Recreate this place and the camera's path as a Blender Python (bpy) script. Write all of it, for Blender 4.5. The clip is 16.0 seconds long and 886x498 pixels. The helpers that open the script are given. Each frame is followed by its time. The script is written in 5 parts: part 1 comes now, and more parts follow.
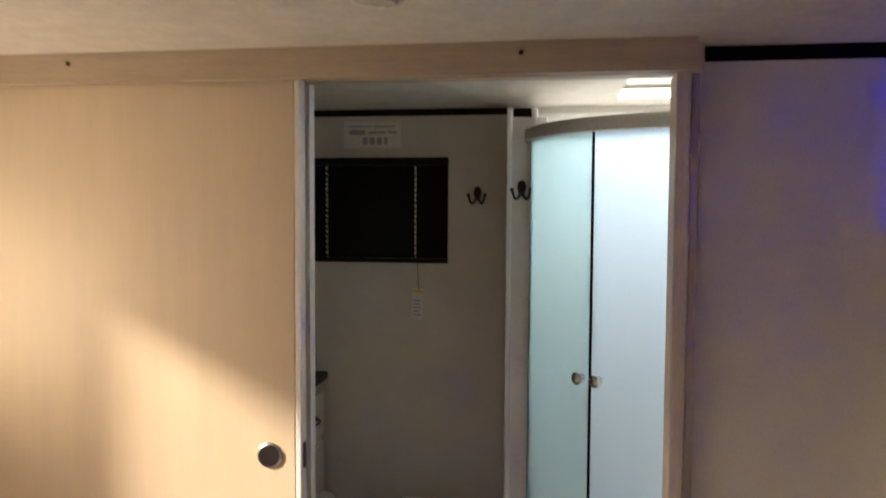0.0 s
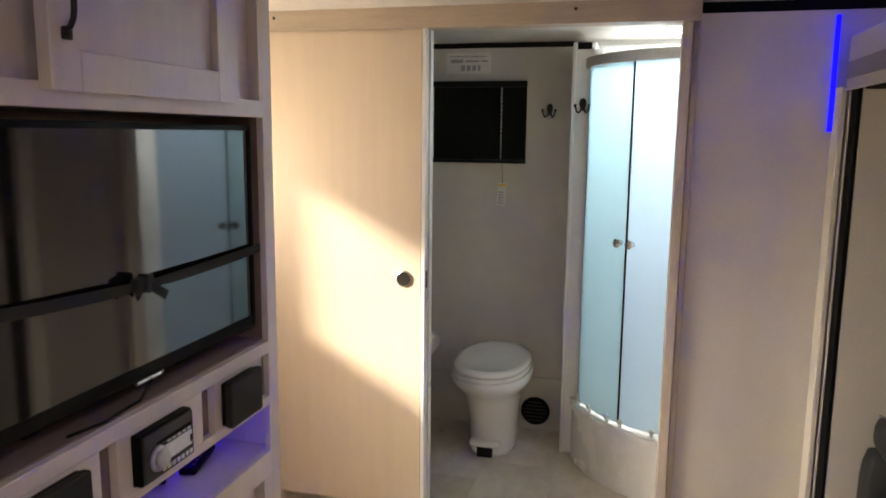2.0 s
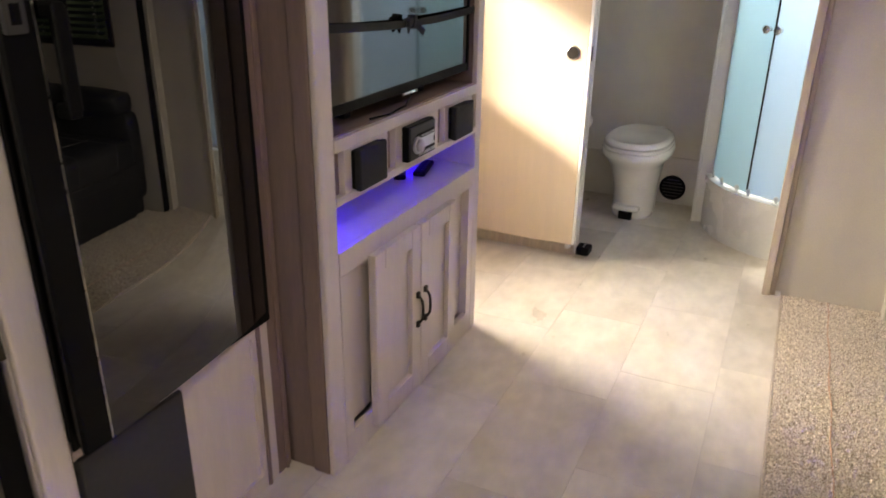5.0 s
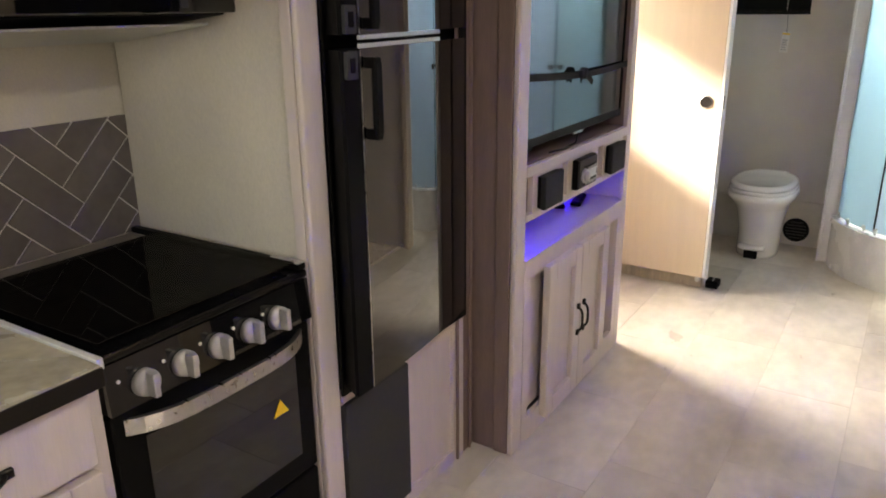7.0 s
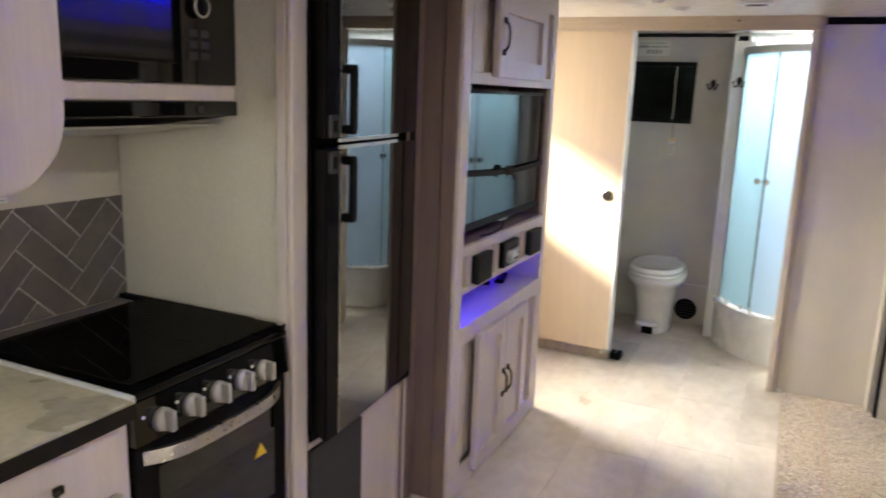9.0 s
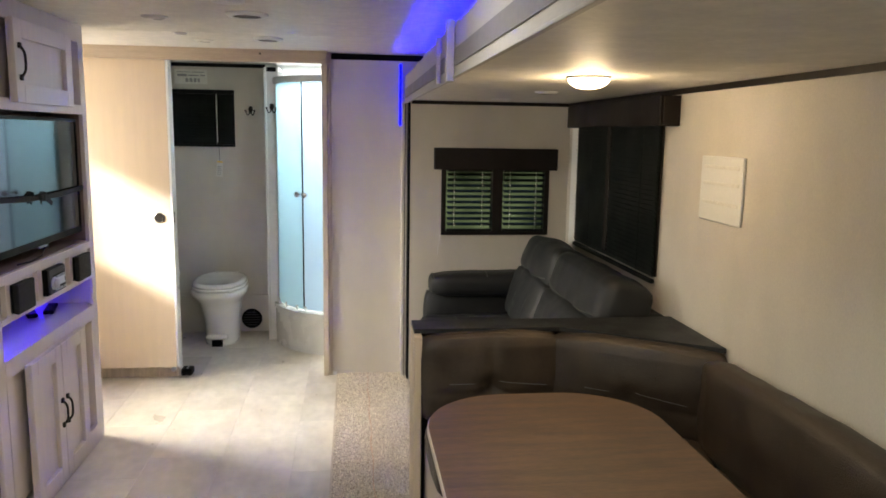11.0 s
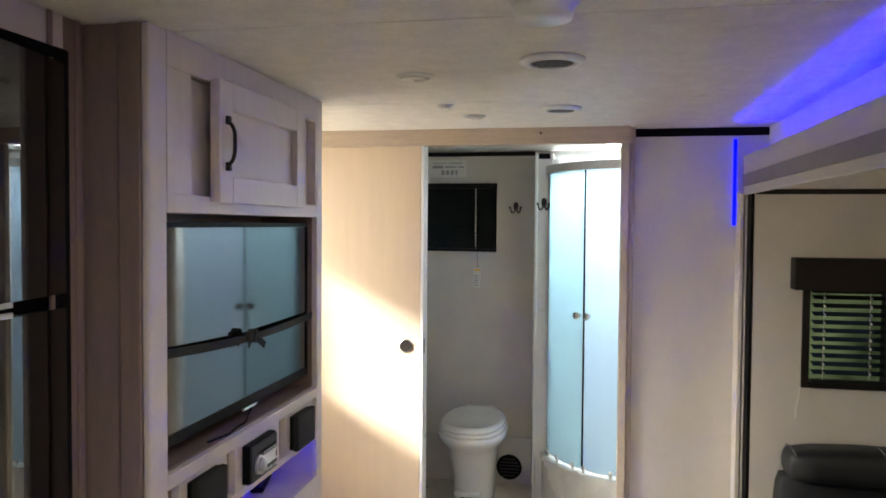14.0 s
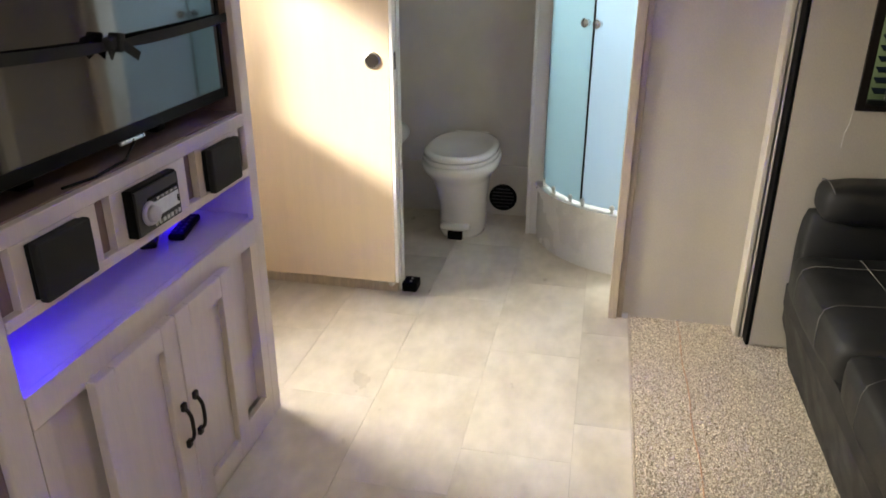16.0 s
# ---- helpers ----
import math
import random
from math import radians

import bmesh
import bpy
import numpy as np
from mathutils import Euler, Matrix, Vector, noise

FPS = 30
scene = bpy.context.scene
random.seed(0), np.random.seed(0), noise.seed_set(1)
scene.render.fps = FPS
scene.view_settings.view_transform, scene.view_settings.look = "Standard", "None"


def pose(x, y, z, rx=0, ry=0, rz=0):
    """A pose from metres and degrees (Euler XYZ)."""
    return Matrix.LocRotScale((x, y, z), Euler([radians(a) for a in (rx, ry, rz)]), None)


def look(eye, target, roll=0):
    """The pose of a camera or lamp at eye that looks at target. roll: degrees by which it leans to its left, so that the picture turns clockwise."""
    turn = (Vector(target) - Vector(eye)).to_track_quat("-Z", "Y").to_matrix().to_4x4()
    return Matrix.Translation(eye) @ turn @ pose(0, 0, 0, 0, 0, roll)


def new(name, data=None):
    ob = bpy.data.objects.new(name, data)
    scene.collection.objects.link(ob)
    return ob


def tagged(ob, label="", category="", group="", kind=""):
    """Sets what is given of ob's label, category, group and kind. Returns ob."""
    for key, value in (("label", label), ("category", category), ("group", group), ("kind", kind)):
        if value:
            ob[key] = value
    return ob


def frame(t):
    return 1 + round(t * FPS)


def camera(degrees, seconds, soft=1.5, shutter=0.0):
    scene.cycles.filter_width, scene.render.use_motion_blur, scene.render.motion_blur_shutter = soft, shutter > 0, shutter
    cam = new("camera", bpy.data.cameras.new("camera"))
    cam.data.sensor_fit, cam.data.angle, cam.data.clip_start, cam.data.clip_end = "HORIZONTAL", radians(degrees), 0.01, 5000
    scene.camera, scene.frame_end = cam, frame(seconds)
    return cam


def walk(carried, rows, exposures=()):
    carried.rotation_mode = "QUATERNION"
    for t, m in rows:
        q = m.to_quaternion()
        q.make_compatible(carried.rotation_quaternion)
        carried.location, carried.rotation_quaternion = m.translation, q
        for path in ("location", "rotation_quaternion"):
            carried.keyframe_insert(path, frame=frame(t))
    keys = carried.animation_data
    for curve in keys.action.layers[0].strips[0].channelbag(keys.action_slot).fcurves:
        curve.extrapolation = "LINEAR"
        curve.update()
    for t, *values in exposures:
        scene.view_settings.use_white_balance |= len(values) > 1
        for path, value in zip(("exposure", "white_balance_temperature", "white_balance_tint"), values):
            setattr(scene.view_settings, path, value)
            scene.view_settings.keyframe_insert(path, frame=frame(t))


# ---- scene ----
from mathutils.bvhtree import BVHTree

# ---------------------------------------------------------------- camera
cam = camera(61.6, 16.0, soft=1.7, shutter=0.3)
PATH = [
    (0, (0.358, 0.203, 1.632), (0.068, 2.179, 1.524), 0.3),
    (0.5, (0.478, -0.028, 1.662), (-0.01, 1.912, 1.693), -0.0),
    (1, (0.527, -0.276, 1.625), (-0.02, 1.647, 1.564), -0.4),
    (1.5, (0.48, -0.532, 1.579), (-0.037, 1.387, 1.359), -0.0),
    (2, (0.513, -0.712, 1.566), (0.015, 1.201, 1.259), 0.6),
    (2.5, (0.557, -0.855, 1.531), (0.044, 1.036, 1.127), 0.7),
    (3, (0.539, -1.018, 1.51), (0.05, 0.855, 1.008), 0.7),
    (3.5, (0.533, -1.154, 1.506), (0.085, 0.711, 0.94), 1.1),
    (4, (0.601, -1.226, 1.501), (0.014, 0.576, 0.86), 0.4),
    (4.5, (0.606, -1.313, 1.487), (-0.128, 0.407, 0.776), 0.9),
    (5, (0.589, -1.438, 1.483), (-0.182, 0.24, 0.714), 0.9),
    (5.2, (0.572, -1.505, 1.47), (-0.201, 0.164, 0.685), 0.9),
    (7.3, (0.558, -1.994, 1.51), (-0.479, -0.375, 0.958), -0.2),
    (7.5, (0.564, -2.011, 1.527), (-0.481, -0.377, 1.039), 0.2),
    (8, (0.59, -2.034, 1.535), (-0.526, -0.422, 1.138), 0.3),
    (8.5, (0.594, -2.197, 1.514), (-0.524, -0.584, 1.126), -0.1),
    (9, (0.625, -2.349, 1.564), (-0.200, -0.573, 1.154), 2.1),
    (9.5, (0.699, -2.403, 1.538), (0.102, -0.519, 1.226), 1.1),
    (10, (0.732, -2.524, 1.527), (0.535, -0.553, 1.247), 2.2),
    (10.2, (0.761, -2.579, 1.534), (0.713, -0.601, 1.244), 1.7),
    (10.7, (0.8, -2.65, 1.54), (0.99, -0.68, 1.24), 1.2),
    (11.2, (0.82, -2.65, 1.54), (1.07, -0.69, 1.23), 0.8),
    (11.7, (0.8, -2.54, 1.54), (0.79, -0.56, 1.23), 0.4),
    (12.3, (0.745, -2.316, 1.538), (0.411, -0.367, 1.24), 0.1),
    (12.5, (0.739, -2.233, 1.547), (0.38, -0.281, 1.302), 0.1),
    (13, (0.617, -1.997, 1.567), (0.337, -0.026, 1.382), 0.1),
    (13.5, (0.572, -1.715, 1.57), (0.311, 0.265, 1.463), -0.1),
    (14, (0.484, -1.397, 1.579), (0.107, 0.566, 1.514), 0.4),
    (14.5, (0.475, -1.161, 1.555), (0.093, 0.789, 1.33), 0.5),
    (15, (0.566, -0.952, 1.513), (0.169, 0.942, 1.008), 0.6),
    (15.5, (0.567, -0.853, 1.483), (0.149, 0.978, 0.796), 0.0),
    (16, (0.533, -0.821, 1.468), (0.15, 0.978, 0.683), -0.0),
]
EXPOSURES = [(0.0, -0.27, 7800, 14), (0.5, 0.25, 7000, 10), (1.0, 0.3, 6900, 10), (2.0, 0.50, 6900, 10), (2.5, 0.56, 6900, 10), (4.0, 0.74, 6900, 10), (5.0, 0.86, 6900, 10),
             (7.5, 1.05, 6600, 9), (10.0, 0.97, 6350, 6), (12.5, 0.94, 6300, 5), (13.5, 0.90, 6250, 5), (14.0, 0.85, 6250, 5), (14.5, 0.86, 6250, 5), (15.0, 0.76, 6450, 5), (16.0, 0.66, 6550, 5)]
walk(cam, [(t, look(eye, target, roll)) for t, eye, target, roll in PATH], EXPOSURES)

# ---------------------------------------------------------------- light
world = bpy.data.worlds.new("sky")
scene.world = world
world.use_nodes = True
wn = world.node_tree.nodes
sky = wn.new("ShaderNodeTexSky")
sky.sky_type = "NISHITA"
sky.sun_disc = False
sky.sun_elevation = radians(26.4)
sky.sun_rotation = radians(-70)
wn["Background"].inputs["Strength"].default_value = 0.12
world.node_tree.links.new(sky.outputs[0], wn["Background"].inputs["Color"])

SUN_WAY = Vector((1.0, 0.37, -0.53))


def sun_lamp():
    data = bpy.data.lights.new("sun", "SUN")
    data.energy, data.angle, data.color = 12.5, radians(7.0), (1.0, 0.94, 0.84)
    ob = new("sun", data)
    ob.matrix_world = look((-6, 0, 4), Vector((-6, 0, 4)) + SUN_WAY)


def area_lamp(name, eye, target, sx, sy, watts, color):
    data = bpy.data.lights.new(name, "AREA")
    data.shape, data.size, data.size_y, data.energy, data.color = "RECTANGLE", sx, sy, watts, color
    ob = new(name, data)
    ob.matrix_world = look(eye, target)
    return ob


def point_lamp(name, at, watts, color, radius):
    data = bpy.data.lights.new(name, "POINT")
    data.energy, data.color, data.shadow_soft_size = watts, color, radius
    ob = new(name, data)
    ob.location = at


sun_lamp()
# daylight in the openings, with added fill from the front and roof
area_lamp("skylight_day", (0.78, 2.72, 2.06), (0.78, 2.72, 0), 0.36, 0.36, 15.5, (0.95, 0.97, 1.0))
entry_light = area_lamp("entry_window_day", (-1.20, 1.30, 1.25), (0.7, 0.95, 0.0), 0.5, 0.8, 18, (1.0, 0.90, 0.76))
entry_light.data.spread = radians(85)
area_lamp("entry_glass_sky", (-1.21, 1.50, 1.38), (-0.40, 1.95, 1.95), 0.3, 0.5, 3.8, (1.0, 0.90, 0.76))
area_lamp("kitchen_window_day", (-1.28, -2.55, 1.35), (0, -2.2, 0.9), 0.8, 0.5, 9.5, (0.98, 0.98, 0.84))
# weak fill added from behind the camera, no known window there
area_lamp("front_fill", (0.1, -4.14, 1.35), (0.1, 0, 0.8), 1.5, 0.6, 1.6, (1.0, 0.86, 0.80))
# added fill from an unseen roof opening, to light floor and cabinet fronts
area_lamp("roof_fill", (0.62, -1.05, 2.03), (0.52, -0.9, 0), 0.34, 0.34, 6.5, (1.0, 0.94, 0.80))
# blue strip behind the fascia, thrown up at the ceiling
strip_light = area_lamp("led_strip_light", (1.156, -0.40, 1.886), (1.156, -0.40, 3), 0.012, 4.36, 13.5, (0.0, 0.0, 1.0))
strip_light.data.spread = radians(95)
strip_light.matrix_world = pose(1.156, -0.40, 1.886, 180, 0, 0)
# the one lamp that is lit, in the slide-out ceiling
point_lamp("dinette_bulb", (1.60, -0.19, 1.665), 3.8, (1.0, 0.72, 0.42), 0.05)

# ---------------------------------------------------------------- materials


def mat(name, base, rough=0.6, metal=0.0, var=0.10, scale=6.0, stretch=(1, 1, 1), grain=60.0, grain_amt=0.06,
        bump=0.0, bump_scale=200.0, spec=0.5, coat=0.0, ior=1.45, rough_var=0.08, piece=0.0, second=None):
    """A surface with broad stains, fine grain, uneven gloss and relief, all at real size."""
    m = bpy.data.materials.new(name)
    m.use_nodes = True
    n, l = m.node_tree.nodes, m.node_tree.links
    b = n["Principled BSDF"]
    b.inputs["Metallic"].default_value = metal
    b.inputs["Specular IOR Level"].default_value = spec
    b.inputs["IOR"].default_value = ior
    b.inputs["Coat Weight"].default_value = coat
    b.inputs["Coat Roughness"].default_value = 0.04
    co = n.new("ShaderNodeTexCoord")
    mp = n.new("ShaderNodeMapping")
    mp.inputs["Scale"].default_value = stretch
    l.new(co.outputs["Object"], mp.inputs["Vector"])
    big = n.new("ShaderNodeTexNoise")
    big.inputs["Scale"].default_value, big.inputs["Detail"].default_value = scale, 5
    fine = n.new("ShaderNodeTexNoise")
    fine.inputs["Scale"].default_value, fine.inputs["Detail"].default_value = grain, 3
    l.new(mp.outputs[0], big.inputs["Vector"])
    l.new(mp.outputs[0], fine.inputs["Vector"])
    ramp = n.new("ShaderNodeMapRange")
    ramp.inputs["From Min"].default_value, ramp.inputs["From Max"].default_value = 0.3, 0.7
    l.new(big.outputs["Fac"], ramp.inputs["Value"])
    c1 = n.new("ShaderNodeMix")
    c1.data_type = "RGBA"
    dark = second or tuple(c * (1 - 2 * var) for c in base)
    c1.inputs["A"].default_value = (*dark, 1)
    c1.inputs["B"].default_value = (*[min(1, c * (1 + var)) for c in base], 1)
    l.new(ramp.outputs[0], c1.inputs["Factor"])
    hs = n.new("ShaderNodeHueSaturation")
    l.new(c1.outputs["Result"], hs.inputs["Color"])
    mr = n.new("ShaderNodeMapRange")
    mr.inputs["From Min"].default_value, mr.inputs["From Max"].default_value = 0.3, 0.7
    mr.inputs["To Min"].default_value, mr.inputs["To Max"].default_value = 1 - grain_amt, 1 + grain_amt
    l.new(fine.outputs["Fac"], mr.inputs["Value"])
    value = mr.outputs[0]
    if piece:
        info = n.new("ShaderNodeObjectInfo")
        far = n.new("ShaderNodeMath")
        far.operation = "MULTIPLY"
        far.inputs[1].default_value = 40.0
        l.new(info.outputs["Random"], far.inputs[0])
        l.new(far.outputs[0], mp.inputs["Location"])
        pr = n.new("ShaderNodeMapRange")
        pr.inputs["To Min"].default_value, pr.inputs["To Max"].default_value = 1 - piece, 1 + piece
        l.new(info.outputs["Random"], pr.inputs["Value"])
        mu = n.new("ShaderNodeMath")
        mu.operation = "MULTIPLY"
        l.new(value, mu.inputs[0])
        l.new(pr.outputs[0], mu.inputs[1])
        value = mu.outputs[0]
    l.new(value, hs.inputs["Value"])
    l.new(hs.outputs[0], b.inputs["Base Color"])
    rr = n.new("ShaderNodeMapRange")
    rr.inputs["From Min"].default_value, rr.inputs["From Max"].default_value = 0.3, 0.7
    rr.inputs["To Min"].default_value = max(0.01, rough - rough_var)
    rr.inputs["To Max"].default_value = min(1, rough + rough_var)
    l.new(big.outputs["Fac"], rr.inputs["Value"])
    l.new(rr.outputs[0], b.inputs["Roughness"])
    if bump:
        bt = n.new("ShaderNodeTexNoise")
        bt.inputs["Scale"].default_value, bt.inputs["Detail"].default_value = bump_scale, 2
        l.new(mp.outputs[0], bt.inputs["Vector"])
        bn = n.new("ShaderNodeBump")
        bn.inputs["Strength"].default_value, bn.inputs["Distance"].default_value = bump, 0.002
        l.new(bt.outputs["Fac"], bn.inputs["Height"])
        l.new(bn.outputs[0], b.inputs["Normal"])
    return m


def glow(name, color, strength):
    m = bpy.data.materials.new(name)
    m.use_nodes = True
    b = m.node_tree.nodes["Principled BSDF"]
    b.inputs["Base Color"].default_value = (*color, 1)
    b.inputs["Emission Color"].default_value = (*color, 1)
    b.inputs["Emission Strength"].default_value = strength
    return m


def frosted(name, tint, through_amount, rough):
    """Satin glass: light passes diffusely, with a weak gloss on the face."""
    m = bpy.data.materials.new(name)
    m.use_nodes = True
    n, l = m.node_tree.nodes, m.node_tree.links
    b = n["Principled BSDF"]
    b.inputs["Base Color"].default_value = (*tint, 1)
    b.inputs["Roughness"].default_value = rough
    tr = n.new("ShaderNodeBsdfTranslucent")
    tr.inputs["Color"].default_value = (*tint, 1)
    mx = n.new("ShaderNodeMixShader")
    no = n.new("ShaderNodeTexNoise")
    no.inputs["Scale"].default_value = 3.0
    mr = n.new("ShaderNodeMapRange")
    mr.inputs["To Min"].default_value, mr.inputs["To Max"].default_value = through_amount - 0.06, through_amount + 0.06
    l.new(no.outputs["Fac"], mr.inputs["Value"])
    l.new(mr.outputs[0], mx.inputs["Fac"])
    l.new(b.outputs[0], mx.inputs[1])
    l.new(tr.outputs[0], mx.inputs[2])
    l.new(mx.outputs[0], n["Material Output"].inputs["Surface"])
    return m


def clear_glass(name, tint=(0.9, 0.93, 0.9), gloss=0.03):
    m = bpy.data.materials.new(name)
    m.use_nodes = True
    n, l = m.node_tree.nodes, m.node_tree.links
    t = n.new("ShaderNodeBsdfTransparent")
    t.inputs["Color"].default_value = (*tint, 1)
    g = n.new("ShaderNodeBsdfGlossy")
    g.inputs["Roughness"].default_value = 0.02
    mx = n.new("ShaderNodeMixShader")
    mx.inputs["Fac"].default_value = gloss
    l.new(t.outputs[0], mx.inputs[1])
    l.new(g.outputs[0], mx.inputs[2])
    l.new(mx.outputs[0], n["Material Output"].inputs["Surface"])
    return m


def foliage_backdrop(name):
    m = bpy.data.materials.new(name)
    m.use_nodes = True
    n, l = m.node_tree.nodes, m.node_tree.links
    # emission takes the place of daylight on the leaves
    e = n.new("ShaderNodeEmission")
    co = n.new("ShaderNodeTexCoord")
    no = n.new("ShaderNodeTexNoise")
    no.inputs["Scale"].default_value, no.inputs["Detail"].default_value = 1.6, 8
    l.new(co.outputs["Object"], no.inputs["Vector"])
    r = n.new("ShaderNodeValToRGB")
    r.color_ramp.elements[0].position, r.color_ramp.elements[0].color = 0.35, (0.02, 0.03, 0.012, 1)
    r.color_ramp.elements[1].position, r.color_ramp.elements[1].color = 0.68, (0.36, 0.40, 0.20, 1)
    l.new(no.outputs["Fac"], r.inputs["Fac"])
    l.new(r.outputs[0], e.inputs["Color"])
    e.inputs["Strength"].default_value = 0.24
    l.new(e.outputs[0], n["Material Output"].inputs["Surface"])
    return m


M_WALL = mat("woven_wallpaper", (0.64, 0.60, 0.53), 0.75, var=0.03, grain=240, grain_amt=0.05, stretch=(1, 1, 0.5), bump=0.25, bump_scale=420, spec=0.3)
M_WALL_BATH = mat("bath_wallpaper", (0.67, 0.64, 0.585), 0.7, var=0.03, grain=200, grain_amt=0.04, bump=0.2, bump_scale=400, spec=0.3)
M_CEIL = mat("ceiling_vinyl", (0.72, 0.69, 0.64), 0.6, var=0.05, scale=14, grain=70, grain_amt=0.05, bump=0.3, bump_scale=120, spec=0.35)
M_CREAM = mat("cream_wood_laminate", (0.66, 0.545, 0.40), 0.5, var=0.02, scale=4, stretch=(6, 6, 0.5), grain=30, grain_amt=0.015, bump=0.06, bump_scale=90)
M_TRIM = mat("beige_wood_trim", (0.58, 0.50, 0.405), 0.5, var=0.08, scale=6, stretch=(8, 8, 0.8), grain=50, grain_amt=0.08, bump=0.1)
M_VALANCE = mat("tan_wood_valance", (0.50, 0.41, 0.31), 0.5, var=0.05, scale=5, stretch=(0.7, 9, 9), grain=40, grain_amt=0.06, bump=0.1)
M_CAB = mat("whitewashed_wood_laminate", (0.66, 0.585, 0.555), 0.42, var=0.025, scale=5, stretch=(7, 7, 0.6), grain=45, grain_amt=0.03, bump=0.08, bump_scale=100)
# taupe wood, its base lowered to carry shade on side and recesses
M_CABSIDE = mat("shade_darkened_taupe_wood", (0.23, 0.165, 0.148), 0.5, var=0.06, scale=5, stretch=(7, 7, 0.6), grain=45, grain_amt=0.07, bump=0.08)
M_WHITE = mat("white_plastic", (0.78, 0.78, 0.76), 0.35, var=0.02, grain_amt=0.02)
M_GELCOAT = mat("white_gelcoat", (0.80, 0.80, 0.77), 0.28, var=0.03, grain_amt=0.02)
M_PORCELAIN = mat("white_porcelain", (0.88, 0.87, 0.84), 0.18, var=0.02, grain_amt=0.01, coat=0.3)
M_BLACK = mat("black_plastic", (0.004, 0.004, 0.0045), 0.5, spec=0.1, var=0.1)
M_BLACKGLOSS = mat("black_glass", (0.004, 0.004, 0.005), 0.025, var=0.1, spec=0.5, rough_var=0.01, ior=1.75)
M_FRIDGE = mat("mirror_black_glass", (0.003, 0.003, 0.004), 0.015, var=0.1, spec=0.5, rough_var=0.006, ior=1.8)
M_ENAMEL = mat("satin_black_enamel", (0.005, 0.005, 0.006), 0.22, var=0.1, spec=0.3, rough_var=0.06)
M_BLACKSLAT = mat("black_blind_slat", (0.007, 0.009, 0.009), 0.42, spec=0.28, var=0.1)
M_SCREEN = mat("television_screen", (0.006, 0.006, 0.007), 0.05, var=0.05, spec=0.5, ior=1.8, rough_var=0.01)
M_DARKFRAME = mat("espresso_vinyl", (0.014, 0.011, 0.010), 0.5, spec=0.22, var=0.15, bump=0.2)
M_BRONZE = mat("oil_rubbed_bronze", (0.03, 0.026, 0.023), 0.35, metal=0.6, var=0.15)
M_KNOB = mat("silver_painted_plastic", (0.48, 0.47, 0.47), 0.42, metal=0.35, var=0.05)
M_CHROME = mat("chrome", (0.8, 0.8, 0.82), 0.12, metal=1.0, var=0.03)
M_STEEL = mat("brushed_steel", (0.58, 0.57, 0.56), 0.32, metal=1.0, var=0.05, stretch=(1, 12, 12))
M_ALU = mat("white_aluminium", (0.72, 0.72, 0.71), 0.35, metal=0.2, var=0.03)
M_GREYRAIL = mat("satin_rail", (0.52, 0.52, 0.51), 0.4, metal=0.4, var=0.05)
M_LEATHER = mat("charcoal_leather", (0.014, 0.0155, 0.0175), 0.52, var=0.12, scale=9, grain=90, bump=0.5, bump_scale=260, rough_var=0.1)
M_LEATHER_BROWN = mat("dark_brown_leather", (0.050, 0.036, 0.025), 0.46, var=0.16, scale=9, grain=90, bump=0.7, bump_scale=260, rough_var=0.1)
M_STITCH = mat("grey_stitching", (0.17, 0.17, 0.167), 0.7)
M_TABLE = mat("dark_walnut_laminate", (0.125, 0.074, 0.046), 0.55, scale=4, stretch=(1.2, 9, 9), var=0.2, grain=30, grain_amt=0.15, second=(0.07, 0.041, 0.026))
M_TILE = mat("mottled_vinyl_tile", (0.70, 0.655, 0.58), 0.34, var=0.04, scale=3.6, stretch=(1.5, 0.9, 1), grain=13, grain_amt=0.075, piece=0.06, rough_var=0.07, bump=0.05, second=(0.575, 0.52, 0.44))
M_JOINT = mat("floor_joint", (0.50, 0.45, 0.38), 0.7)
M_CARPET = mat("loop_carpet", (0.82, 0.745, 0.63), 0.95, var=0.17, scale=185, grain=350, grain_amt=0.6, bump=1.0, bump_scale=250, spec=0.1, second=(0.24, 0.19, 0.135))
M_THREAD = mat("orange_thread", (0.62, 0.40, 0.28), 0.85)
M_SPLASH = mat("grey_herringbone_tile", (0.155, 0.135, 0.128), 0.4, var=0.12, scale=8, grain=50, grain_amt=0.06, piece=0.12)
M_GROUT = mat("light_grout", (0.74, 0.72, 0.69), 0.8, var=0.03)
M_COUNTER = mat("marbled_olive_countertop", (0.42, 0.38, 0.29), 0.3, var=0.2, scale=7, grain=40, grain_amt=0.1, second=(0.33, 0.30, 0.23))
M_PAPER = mat("paper", (0.78, 0.77, 0.73), 0.8, var=0.02)
M_INK = mat("grey_ink", (0.40, 0.40, 0.41), 0.8)
M_RED = mat("red_ink", (0.6, 0.08, 0.03), 0.7)
M_YELLOW = mat("yellow_sticker", (0.9, 0.62, 0.02), 0.5, var=0.02)
M_GREYGRILLE = mat("charcoal_grille", (0.035, 0.035, 0.038), 0.6, var=0.1)
M_SPEAKER = mat("speaker_cloth", (0.013, 0.0135, 0.013), 0.85, var=0.08, grain=500, grain_amt=0.2, bump=0.5, bump_scale=700)
M_FASCIA = mat("light_fascia", (0.45, 0.425, 0.40), 0.5, var=0.03, stretch=(8, 0.6, 8))
M_FASCIA_STRIPE = mat("grey_fascia_stripe", (0.20, 0.185, 0.19), 0.5, var=0.05)
M_FROST = frosted("satin_shower_glass", (0.71, 0.83, 0.93), 0.62, 0.22)
M_FROST_TEAL = frosted("tinted_satin_shower_glass", (0.64, 0.80, 0.86), 0.60, 0.22)
